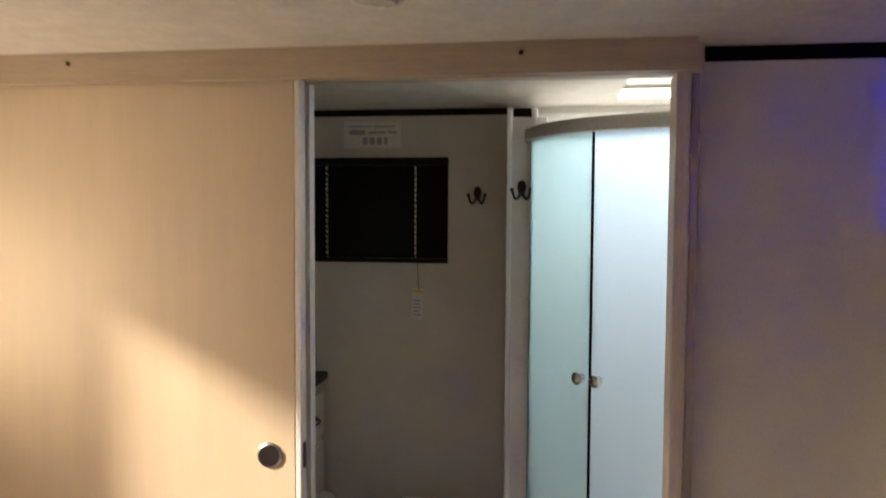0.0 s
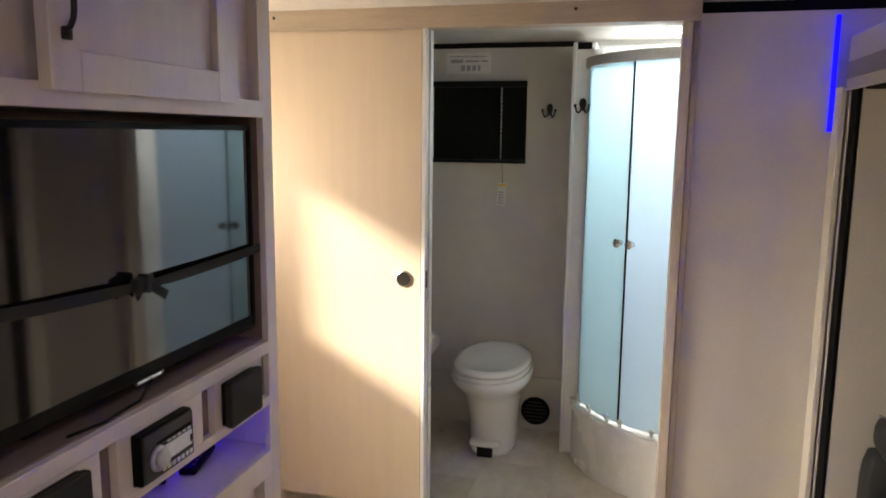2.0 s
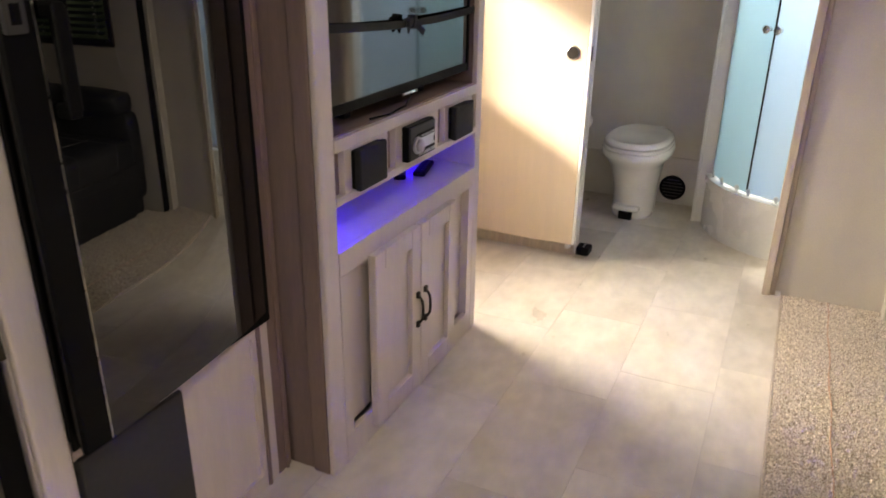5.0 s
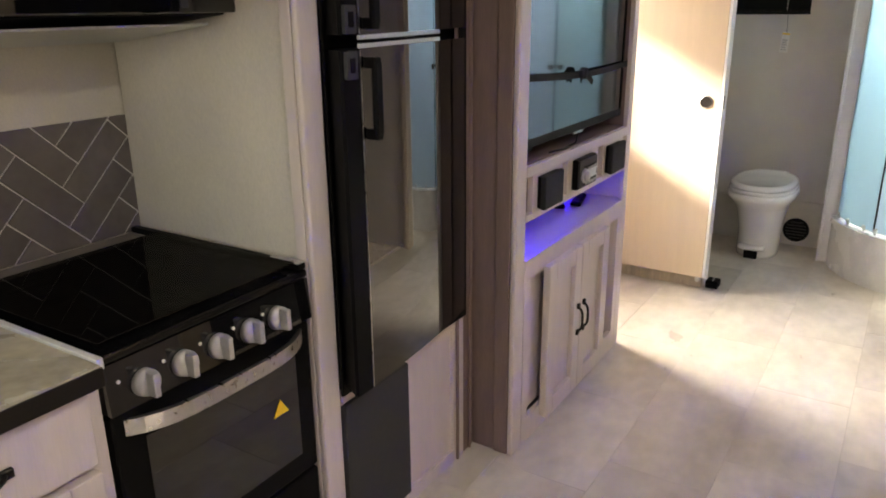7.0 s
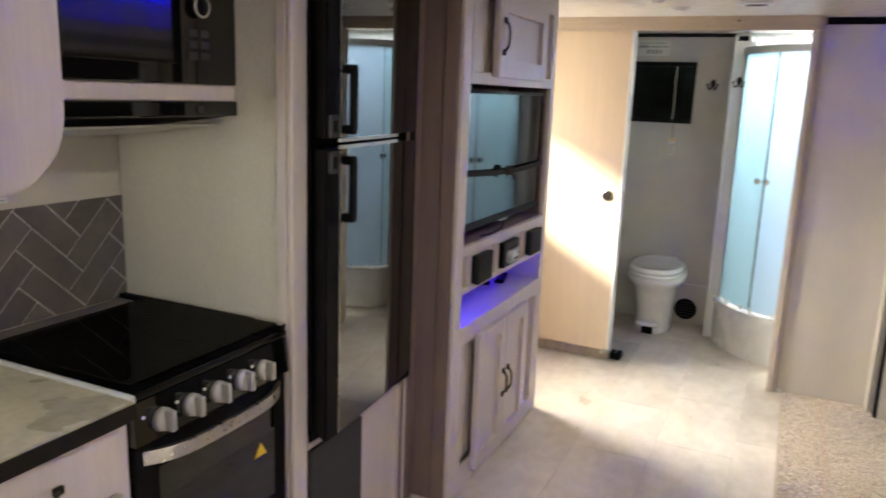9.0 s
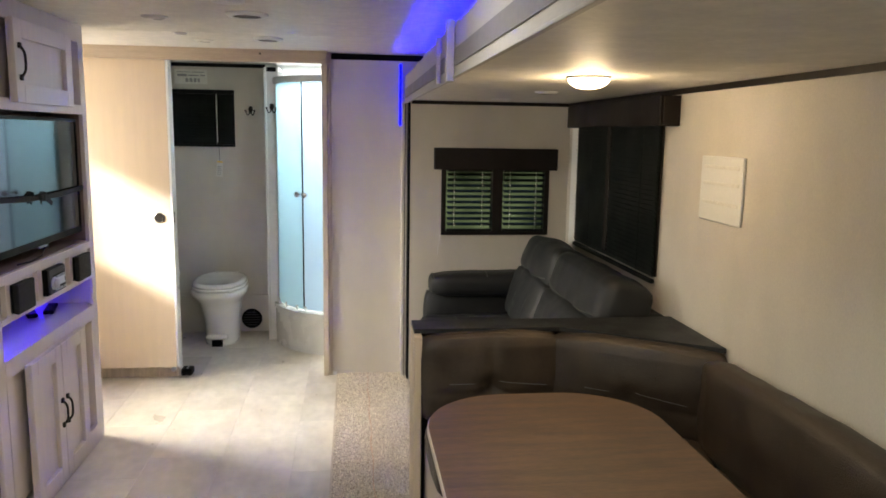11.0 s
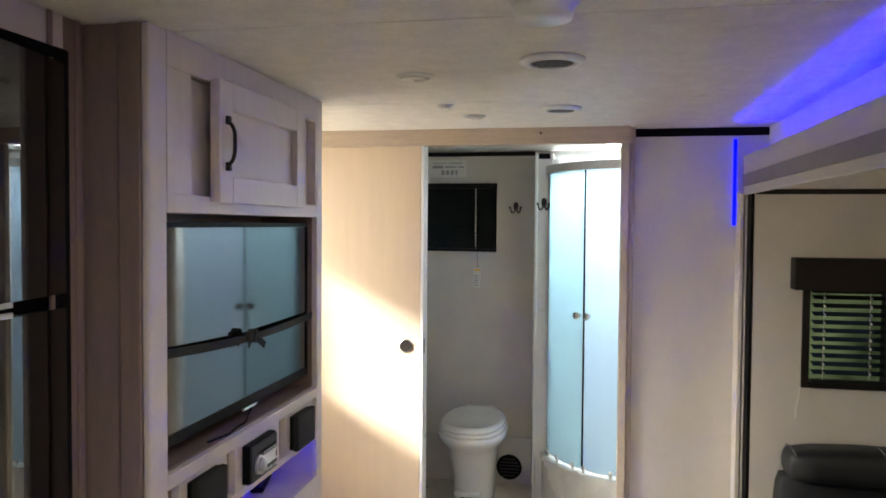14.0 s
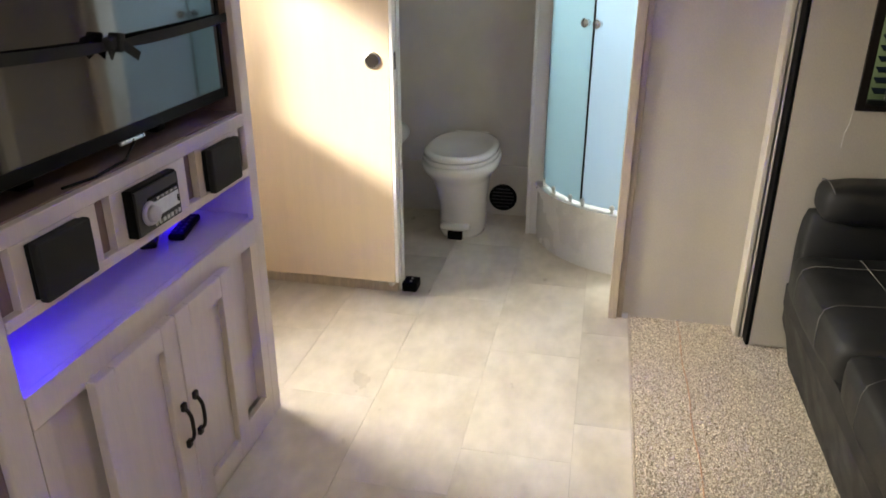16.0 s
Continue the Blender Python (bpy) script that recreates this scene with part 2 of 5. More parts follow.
M_TEALGLASS = frosted("teal_shower_glass", (0.52, 0.80, 0.80), 0.55, 0.15)
M_GLASS = clear_glass("window_glass")
M_SMOKE = clear_glass("smoked_cover_glass", (0.30, 0.30, 0.31), 0.05)
M_LED = glow("blue_led", (0.0, 0.0, 1.0), 2.5)
M_LED_SHELF = glow("blue_led_shelf", (0.02, 0.0, 1.0), 13.0)
# glow for the corner face that only catches the strip's blue light
M_LED_SPILL = glow("blue_led_spill", (0.0, 0.0, 1.0), 1.3)
M_BULB = glow("warm_diffuser", (1.0, 0.70, 0.40), 9.0)
M_LENS = mat("frosted_lamp_lens", (0.72, 0.70, 0.66), 0.3, var=0.02)
M_LCD = mat("pale_display", (0.78, 0.80, 0.80), 0.2, var=0.04)
M_FOLIAGE = foliage_backdrop("glowing_trees_outside")

# ---------------------------------------------------------------- mesh helpers


def box(bm, x0, x1, y0, y1, z0, z1, bevel=0.0, seg=2):
    made = bmesh.ops.create_cube(bm, size=1.0)["verts"]
    for v in made:
        v.co = Vector((x0 + (v.co.x + 0.5) * (x1 - x0), y0 + (v.co.y + 0.5) * (y1 - y0), z0 + (v.co.z + 0.5) * (z1 - z0)))
    if bevel:
        edges = list({e for v in made for e in v.link_edges})
        bmesh.ops.bevel(bm, geom=edges, offset=bevel, segments=seg, profile=0.5, affect="EDGES")
    return bm


def block(x0, x1, y0, y1, z0, z1, bevel=0.0, seg=2):
    return box(bmesh.new(), x0, x1, y0, y1, z0, z1, bevel, seg)


def rod(bm, a, b, r0, r1=None, seg=16):
    """A capped round bar from a to b."""
    a, b = Vector(a), Vector(b)
    way = b - a
    m = Matrix.Translation((a + b) / 2) @ way.to_track_quat("Z", "Y").to_matrix().to_4x4()
    bmesh.ops.create_cone(bm, cap_ends=True, segments=seg, radius1=r0, radius2=r0 if r1 is None else r1, depth=way.length, matrix=m)
    return bm


def tube(points, r, seg=8, closed=False):
    """A bent round bar along points."""
    bm = bmesh.new()
    pts = [Vector(p) for p in points]
    rings = []
    up = None
    for i, p in enumerate(pts):
        a, b = pts[max(i - 1, 0)], pts[min(i + 1, len(pts) - 1)]
        t = (b - a).normalized()
        if up is None:
            up = Vector((0, 0, 1)) if abs(t.z) < 0.9 else Vector((1, 0, 0))
        side = t.cross(up).normalized()
        up = side.cross(t).normalized()
        rings.append([bm.verts.new(p + r * (math.cos(k * 2 * math.pi / seg) * side + math.sin(k * 2 * math.pi / seg) * up)) for k in range(seg)])
    for p, q in zip(rings, rings[1:]):
        for k in range(seg):
            bm.faces.new((p[k], p[(k + 1) % seg], q[(k + 1) % seg], q[k]))
    bm.faces.new(rings[0][::-1])
    bm.faces.new(rings[-1])
    return bm


def prism(outline, depth_a, depth_b, axis):
    """A slab with a polygon outline (u, v), swept along an axis from depth_a to depth_b."""
    bm = bmesh.new()

    def at(u, v, d):
        return {"x": (d, u, v), "y": (u, d, v), "z": (u, v, d)}[axis]
    a = [bm.verts.new(at(u, v, depth_a)) for u, v in outline]
    b = [bm.verts.new(at(u, v, depth_b)) for u, v in outline]
    n = len(outline)
    bm.faces.new(a[::-1])
    bm.faces.new(b)
    for i in range(n):
        bm.faces.new((a[i], a[(i + 1) % n], b[(i + 1) % n], b[i]))
    bmesh.ops.recalc_face_normals(bm, faces=bm.faces)
    return bm


def rounded(u0, u1, v0, v1, r, seg=6):
    """The outline of a rectangle with round corners; r is one radius or four (from low-low, anticlockwise)."""
    rs = r if isinstance(r, (tuple, list)) else (r,) * 4
    out = []
    for (cu, cv, su, sv, a0), rad in zip(((u0, v0, 1, 1, 180), (u1, v0, -1, 1, 270), (u1, v1, -1, -1, 0), (u0, v1, 1, -1, 90)), rs):
        for k in range(seg + 1):
            a = radians(a0 + 90 * k / seg)
            out.append((cu + su * rad + rad * math.cos(a), cv + sv * rad + rad * math.sin(a)))
    return out


def loft(sections, seg=40, power=2.4):
    """Rounded horizontal sections (z, centre x, centre y, half x, half y) skinned and capped."""
    bm = bmesh.new()
    rings = []
    for z, cx, cy, rx, ry in sections:
        ring = []
        for k in range(seg):
            a = 2 * math.pi * k / seg
            c, s = math.cos(a), math.sin(a)
            ring.append(bm.verts.new((cx + rx * math.copysign(abs(c) ** (2 / power), c), cy + ry * math.copysign(abs(s) ** (2 / power), s), z)))
        rings.append(ring)
    for p, q in zip(rings, rings[1:]):
        for k in range(seg):
            bm.faces.new((p[k], p[(k + 1) % seg], q[(k + 1) % seg], q[k]))
    bm.faces.new(rings[0][::-1])
    bm.faces.new(rings[-1])
    return bm


def arc_wall(cx, cy, r_in, r_out, a0, a1, z0, z1, seg=24):
    """A curved upright panel."""
    bm = bmesh.new()
    cols = []
    for k in range(seg + 1):
        a = radians(a0 + (a1 - a0) * k / seg)
        cols.append([bm.verts.new((cx + r * math.cos(a), cy + r * math.sin(a), z)) for r, z in ((r_in, z0), (r_out, z0), (r_out, z1), (r_in, z1))])
    for p, q in zip(cols, cols[1:]):
        for k in range(4):
            bm.faces.new((p[k], p[(k + 1) % 4], q[(k + 1) % 4], q[k]))
    bm.faces.new(cols[0][::-1])
    bm.faces.new(cols[-1])
    bmesh.ops.recalc_face_normals(bm, faces=bm.faces)
    return bm


def cushion(x0, x1, y0, y1, z0, z1, round_off=0.05, puff=0.02, cuts=8, seed=0, creases=0.006):
    """A stuffed block: rounded, swollen and slightly wrinkled."""
    bm = block(x0, x1, y0, y1, z0, z1)
    bmesh.ops.subdivide_edges(bm, edges=bm.edges[:], cuts=cuts, use_grid_fill=True)
    c = Vector(((x0 + x1) / 2, (y0 + y1) / 2, (z0 + z1) / 2))
    h = Vector(((x1 - x0) / 2, (y1 - y0) / 2, (z1 - z0) / 2))
    for v in bm.verts:
        d = v.co - c
        inner = Vector([max(-(k - round_off), min(k - round_off, e)) if k > round_off else 0 for e, k in zip(d, h)])
        off = d - inner
        if off.length > 1e-6:
            off = off.normalized() * min(round_off, off.length)
        u = [e / k for e, k in zip(inner, h)]
        bulge = Vector((puff * (1 - u[1] ** 2) * (1 - u[2] ** 2) * math.copysign(1, d.x) * (abs(d.x) > h.x * 0.9),
                        puff * (1 - u[0] ** 2) * (1 - u[2] ** 2) * math.copysign(1, d.y) * (abs(d.y) > h.y * 0.9),
                        puff * (1 - u[0] ** 2) * (1 - u[1] ** 2) * math.copysign(1, d.z) * (abs(d.z) > h.z * 0.9)))
        w = noise.noise((v.co + Vector((seed, seed * 2, 0))) * 7.0)
        v.co = c + inner + off + bulge + off.normalized() * w * creases if off.length > 1e-6 else c + inner + bulge
    for f in bm.faces:
        f.smooth = True
    return bm


def turned(bm, m):
    bmesh.ops.transform(bm, matrix=m, verts=bm.verts)
    return bm


def about(point, rx=0, ry=0, rz=0):
    p = Vector(point)
    return Matrix.Translation(p) @ pose(0, 0, 0, rx, ry, rz) @ Matrix.Translation(-p)


def mesh_of(bm, name, material, smooth=False):
    me = bpy.data.meshes.new(name)
    if smooth:
        for f in bm.faces:
            f.smooth = True
    bm.to_mesh(me)
    bm.free()
    me.materials.append(material)
    return me


def thing(name, at, label, category, group="", kind=""):
    ob = new(name)
    ob.location = at
    ob.empty_display_size = 0.05
    return tagged(ob, label, category, group, kind)


def part(name, bm, material, parent, label="", smooth=False):
    ob = new(name, mesh_of(bm, name, material, smooth))
    ob.parent = parent
    if parent.type == "EMPTY":
        ob.matrix_parent_inverse = Matrix.Translation(-parent.location)
    return tagged(ob, label) if label else ob


def solo(name, bm, material, label, category, group="", kind="", smooth=False):
    return tagged(new(name, mesh_of(bm, name, material, smooth)), label, category, group, kind)


def structure(name, bm, material, label, category="wall"):
    return solo(name, bm, material, label, category, kind="structure")


def sewn(panel, way, points, radius, parent, label="pale grey stitch line"):
    """A stitch line laid on a stuffed panel: each point is moved to the skin along an axis, the side facing down that axis."""
    skin = [v.co for v in panel.data.vertices]
    keep = [k for k in range(3) if k != way]
    out = []
    for p in points:
        ranked = sorted(skin, key=lambda c: sum((c[k] - p[k]) ** 2 for k in keep))[:14]
        side = -1 if way == 0 else 1
        front = sorted(ranked, key=lambda c: -side * c[way])[:4]
        q = list(p)
        q[way] = sum(c[way] for c in front) / len(front) + side * 0.0015
        out.append(q)
    for k in range(1, len(out) - 1):
        out[k][way] = (out[k - 1][way] + 2 * out[k][way] + out[k + 1][way]) / 4
    return part("stitching", tube(out, radius, 5), M_STITCH, parent, label)


def draped(panel, points, radius, parent, label="pale grey stitch line"):
    """A stitch line pulled onto the nearest skin of a stuffed panel."""
    tree = BVHTree.FromPolygons([v.co for v in panel.data.vertices], [tuple(p.vertices) for p in panel.data.polygons])
    out = []
    for p in points:
        spot, normal, _, _ = tree.find_nearest(Vector(p))
        out.append(spot + normal * 0.0012)
    return part("stitching", tube(out, radius, 5), M_STITCH, parent, label)


def bar_pull(y, z0, z1, x, parent, out=0.03, axis="z"):
    """An arched dark cabinet handle with two feet, on a face that looks along +x."""
    pts = []
    for k in range(11):
        u = k / 10
        bow = out * (1 - (2 * u - 1) ** 4)
        s = z0 + (z1 - z0) * u
        pts.append((x + bow, y, s) if axis == "z" else (x + bow, s, y))
    bm = tube(pts, 0.005, 8)
    for s in (z0, z1):
        if axis == "z":
            box(bm, x - 0.001, x + 0.010, y - 0.009, y + 0.009, s - 0.011, s + 0.011, 0.003)
        else:
            box(bm, x - 0.001, x + 0.010, s - 0.011, s + 0.011, y - 0.009, y + 0.009, 0.003)
    return part("handle", bm, M_BRONZE, parent, "dark bronze arched handle", True)


def shaker_door(y0, y1, z0, z1, x, parent, stile=0.065, thick=0.026, sink=0.017):
    """A framed cabinet door with a sunk middle, proud of the face at x: the panel with its stiles and rails."""
    panel = part("door", block(x, x + thick - sink, y0 + 0.002, y1 - 0.002, z0 + 0.002, z1 - 0.002), M_CAB, parent)
    xi = x + thick - sink + 0.0001
    for a, b in ((y0, y0 + stile), (y1 - stile, y1)):
        part("stile", block(xi, x + thick, a, b, z0, z1, 0.002, 1), M_CAB, panel)
    for a, b in ((z0, z0 + stile), (z1 - stile, z1)):
        part("rail", block(xi, x + thick, y0 + stile + 0.0003, y1 - stile - 0.0003, a, b, 0.0015, 1), M_CAB, panel)
    return panel

# ---------------------------------------------------------------- structure
CEIL, FRONT, BACK, LEFT, RIGHT = 2.01, -4.1, 3.115, -1.25, 1.17
SLIDE_X, SLIDE_Y0, SLIDE_Y1, SLIDE_Z = 2.145, -2.6, 1.85, 1.735


def wall_with_holes(name, axis, a, b, u0, u1, v0, v1, holes, material, label):
    """An upright wall, axis x or y through its thickness a to b, from u0 to u1 along and v0 to v1 up, with openings cut through."""
    bm = bmesh.new()
    us = sorted({u0, u1} | {h[0] for h in holes} | {h[1] for h in holes})
    vs = sorted({v0, v1} | {h[2] for h in holes} | {h[3] for h in holes})
    made = {}

    def corner(d, i, k):
        if (d, i, k) not in made:
            made[d, i, k] = bm.verts.new((d, us[i], vs[k]) if axis == "x" else (us[i], d, vs[k]))
        return made[d, i, k]

    def solid(i, k):
        if not (0 <= i < len(us) - 1 and 0 <= k < len(vs) - 1):
            return False
        mu, mv = (us[i] + us[i + 1]) / 2, (vs[k] + vs[k + 1]) / 2
        return not any(h[0] < mu < h[1] and h[2] < mv < h[3] for h in holes)
    for i in range(len(us) - 1):
        for k in range(len(vs) - 1):
            if not solid(i, k):
                continue
            for d in (a, b):
                bm.faces.new([corner(d, i, k), corner(d, i + 1, k), corner(d, i + 1, k + 1), corner(d, i, k + 1)])
            for open_side, p, q in ((solid(i - 1, k), (i, k), (i, k + 1)), (solid(i + 1, k), (i + 1, k), (i + 1, k + 1)),
                                    (solid(i, k - 1), (i, k), (i + 1, k)), (solid(i, k + 1), (i, k + 1), (i + 1, k + 1))):
                if not open_side:
                    bm.faces.new([corner(a, *p), corner(a, *q), corner(b, *q), corner(b, *p)])
    bmesh.ops.recalc_face_normals(bm, faces=bm.faces)
    return structure(name, bm, material, label)


floor = structure("floor", block(-1.35, 2.3, FRONT - 0.1, 3.3, -0.06, -0.003), M_JOINT, "vinyl floor base under the tiles", "floor")
wall_with_holes("wall_left", "x", LEFT - 0.07, LEFT, FRONT, 3.2, -0.003, CEIL + 0.05,
                [(-2.95, -2.15, 1.1, 1.6), (1.44, 1.737, 1.045, 1.66)], M_WALL, "beige wallpapered outer wall of the trailer")
# wall out of view; its opening is made up for the front fill
wall_with_holes("wall_front", "y", FRONT - 0.07, FRONT, LEFT - 0.07, SLIDE_X + 0.1, -0.003, CEIL + 0.05,
                [(-0.65, 0.85, 1.05, 1.65)], M_WALL, "unseen beige front wall with an opening for the added fill light")
wall_with_holes("wall_back", "y", BACK, BACK + 0.07, LEFT, 1.25, -0.003, CEIL + 0.06,
                [(-0.60, -0.07, 1.44, 1.81)], M_WALL_BATH, "greige wallpapered bathroom wall with a window")
structure("wall_right_bath", block(1.18, 1.25, 2.06, BACK, -0.003, CEIL + 0.06), M_WALL_BATH, "plain bathroom side wall")
structure("wall_right_front", block(RIGHT, RIGHT + 0.06, FRONT, SLIDE_Y0 - 0.06, -0.003, CEIL + 0.05), M_WALL, "plain wall beside the slide-out")
structure("wall_over_slide", block(1.25, 1.31, SLIDE_Y0 - 0.06, 2.0, SLIDE_Z + 0.041, CEIL + 0.05), M_WALL, "wall strip above the slide-out opening")
structure("wall_over_slide_end", block(1.151, 1.249, SLIDE_Y0 - 0.06, SLIDE_Y0 - 0.001, SLIDE_Z + 0.041, CEIL + 0.05), M_WALL, "end of the wall strip above the slide-out")
structure("wall_bath_panel", block(0.6685, 1.32, 2.0, 2.06, -0.003, 1.972), M_WALL, "greige wallpapered panel beside the bathroom door")
# black block fills the gap in place of its shade
structure("gap_shadow_strip", block(0.66, 1.32, 2.012, 2.05, 1.972, CEIL), M_BLACK, "black strip for the shade in the gap above the wall panel", "trim")
structure("wall_bath_left", block(LEFT, -0.275, 2.055, 2.10, -0.003, CEIL), M_WALL, "bathroom wall behind the sliding door")


def ceiling():
    bm = bmesh.new()
    # unseen opening made for the added roof fill lamp
    vx0, vx1, vy0, vy1 = 0.44, 0.80, -1.23, -0.87
    for q in ((LEFT - 0.05, vx0, vy0, vy1), (vx1, 1.32, vy0, vy1)):
        box(bm, *q, CEIL, CEIL + 0.07)
    edges = [FRONT - 0.05, -2.2, vy0, vy1, 0.15, 1.19, 2.03]
    for a, b in zip(edges, edges[1:]):
        if a == vy0:
            continue
        box(bm, LEFT - 0.05, 1.32, a + 0.0026, b - 0.0026, CEIL, CEIL + 0.04, 0.001, 1)
    hx0, hx1, hy0, hy1 = 0.58, 0.98, 2.52, 2.92
    for r in ((LEFT - 0.05, hx0, 2.03, 3.2), (hx1, 1.26, 2.03, 3.2), (hx0, hx1, 2.03, hy0), (hx0, hx1, hy1, 3.2)):
        box(bm, *r, CEIL + 0.015, CEIL + 0.05)
    box(bm, LEFT - 0.05, 1.32, FRONT - 0.05, vy0, CEIL + 0.045, CEIL + 0.07)
    box(bm, LEFT - 0.05, 1.32, vy1, 2.03, CEIL + 0.045, CEIL + 0.07)
    structure("ceiling", bm, M_CEIL, "off-white textured vinyl ceiling with panel seams", "ceiling")


ceiling()
# closes the made-up opening above the roof fill lamp
structure("roof_fill_lid", block(0.37, 0.87, -1.30, -0.80, CEIL + 0.0705, CEIL + 0.09), M_WHITE, "unseen white lid over the added roof light", "roof vent")
structure("skylight_lid", block(0.52, 1.04, 2.46, 2.98, CEIL + 0.062, CEIL + 0.08), M_WHITE, "white skylight dome", "skylight")
structure("ceiling_slide", block(1.150, SLIDE_X + 0.06, SLIDE_Y0 - 0.05, SLIDE_Y1 + 0.05, SLIDE_Z, SLIDE_Z + 0.04), M_CEIL, "off-white slide-out ceiling", "ceiling")
wall_with_holes("wall_slide_end", "y", SLIDE_Y1, SLIDE_Y1 + 0.06, 1.165, SLIDE_X + 0.06, -0.003, SLIDE_Z, [(1.375, 2.005, 0.945, 1.35)], M_WALL, "beige wallpapered slide-out end wall")
wall_with_holes("wall_slide_side", "x", SLIDE_X, SLIDE_X + 0.06, SLIDE_Y0, SLIDE_Y1, -0.003, SLIDE_Z, [(0.45, 1.62, 0.95, 1.6)], M_WALL, "beige wallpapered slide-out side wall")
structure("wall_slide_near", block(1.165, SLIDE_X + 0.06, SLIDE_Y0 - 0.06, SLIDE_Y0, -0.003, SLIDE_Z), M_WALL, "plain slide-out wall")
structure("slide_ceiling_trim", block(1.17, SLIDE_X, SLIDE_Y1 - 0.012, SLIDE_Y1 - 0.001, SLIDE_Z - 0.022, SLIDE_Z - 0.001), M_DARKFRAME, "dark trim along the slide-out ceiling", "trim")
structure("slide_ceiling_trim", block(SLIDE_X - 0.012, SLIDE_X - 0.001, SLIDE_Y0, SLIDE_Y1 - 0.013, SLIDE_Z - 0.022, SLIDE_Z - 0.001), M_DARKFRAME, "dark trim along the slide-out ceiling", "trim")
structure("bath_ceiling_trim", block(LEFT, 0.18, BACK - 0.012, BACK - 0.001, CEIL - 0.012, CEIL + 0.013), M_DARKFRAME, "dark trim under the bathroom ceiling", "trim")

# bathroom doorway
structure("door_header", block(LEFT + 0.001, 0.668, 1.905, 1.93, 1.938, CEIL), M_VALANCE, "tan wood board hiding the door track", "trim")
structure("wall_bath_left_edge", block(-0.2745, -0.264, 2.06, 2.10, 0.0, 1.957), M_WHITE, "white door jamb edge", "trim")
structure("base_strip", block(LEFT, -0.28, 2.028, 2.0545, 0.0, 0.10, 0.003), M_TRIM, "brown wood base strip under the sliding door", "trim")
structure("door_lintel", block(-0.261, 0.6682, 2.0, 2.06, 1.948, CEIL), M_VALANCE, "tan wood lintel over the bathroom doorway", "trim")
structure("door_header_end", block(0.669, 0.692, 1.96, 1.999, 1.945, CEIL), M_VALANCE, "tan wood end of the door header", "trim")
structure("baseboard", block(0.6905, 0.7135, 1.985, 1.9995, 0, 0.022, 0.002), M_WHITE, "short white base strip under the panel", "trim")
jamb = thing("door_jamb", (0.63, 2.0, 0), "beige wood door jamb with a thin bead", "trim", kind="structure")
part("jamb", block(0.634, 0.668, 1.972, 2.06, 0, 1.945, 0.003), M_TRIM, jamb)
part("bead", block(0.669, 0.690, 1.986, 1.9995, 0, 1.97, 0.004), M_TRIM, jamb)


def sliding_door():
    d = thing("sliding_door", (-0.68, 1.96, 0.02), "cream wood-grain sliding bathroom door, partly open", "door", kind="structure")
    part("leaf", block(-1.13, -0.263, 1.94, 1.975, 0.088, 1.965, 0.002, 1), M_CREAM, d)
    part("edge_strip", block(-0.262, -0.247, 1.9395, 1.9755, 0.088, 1.965, 0.003), M_WHITE, d, "white door edge strip")
    bm = bmesh.new()
    rod(bm, (-0.33, 1.9402, 1.018), (-0.33, 1.9355, 1.018), 0.033, 0.031, 32)
    pull = part("pull_ring", bm, M_STEEL, d, "round brushed nickel finger pull", True)
    bm = bmesh.new()
    rod(bm, (-0.33, 1.9353, 1.018), (-0.33, 1.9345, 1.018), 0.027, 0.027, 32)
    part("pull_cup", bm, M_BRONZE, pull, "dark recessed cup", False)
    part("latch_plate", block(-0.2468, -0.2455, 1.948, 1.968, 0.985, 1.05, 0.0005, 1), M_BRONZE, d, "dark latch plate")


sliding_door()
stopper = thing("door_guide", (-0.25, 2.02, 0), "small black plastic floor guide of the door", "door guide")
part("guide_body", block(-0.262, -0.195, 2.035, 2.118, 0, 0.042, 0.007), M_BLACK, stopper)
for y in (2.06, 2.09):
    bm = bmesh.new()
    rod(bm, (-0.226, y, 0.040), (-0.226, y, 0.045), 0.006, 0.005, 10)
    part("screw", bm, M_STEEL, stopper, "steel screw head")
bm = bmesh.new()
rod(bm, (-0.30, 2.028, 0.05), (-0.30, 2.005, 0.05), 0.016, 0.013, 16)
solo("door_bumper", bm, M_WHITE, "small cream round bumper on the sliding door", "bumper", smooth=True)

# slide-out opening
for x0, x1, y0, m, lab in ((1.118, 1.136, 1.91, M_WALL, "pale slide-out jamb trim"), (1.137, 1.141, 1.93, M_DARKFRAME, "dark groove in the slide-out jamb"),
                           (1.142, 1.150, 1.91, M_WALL, "pale slide-out jamb trim"), (1.151, 1.164, 1.85, M_BLACK, "black rubber slide-out seal")):
    structure("slide_jamb", block(x0, x1, y0, 1.9985, 0, SLIDE_Z - 0.01, 0.003), m, lab, "trim")


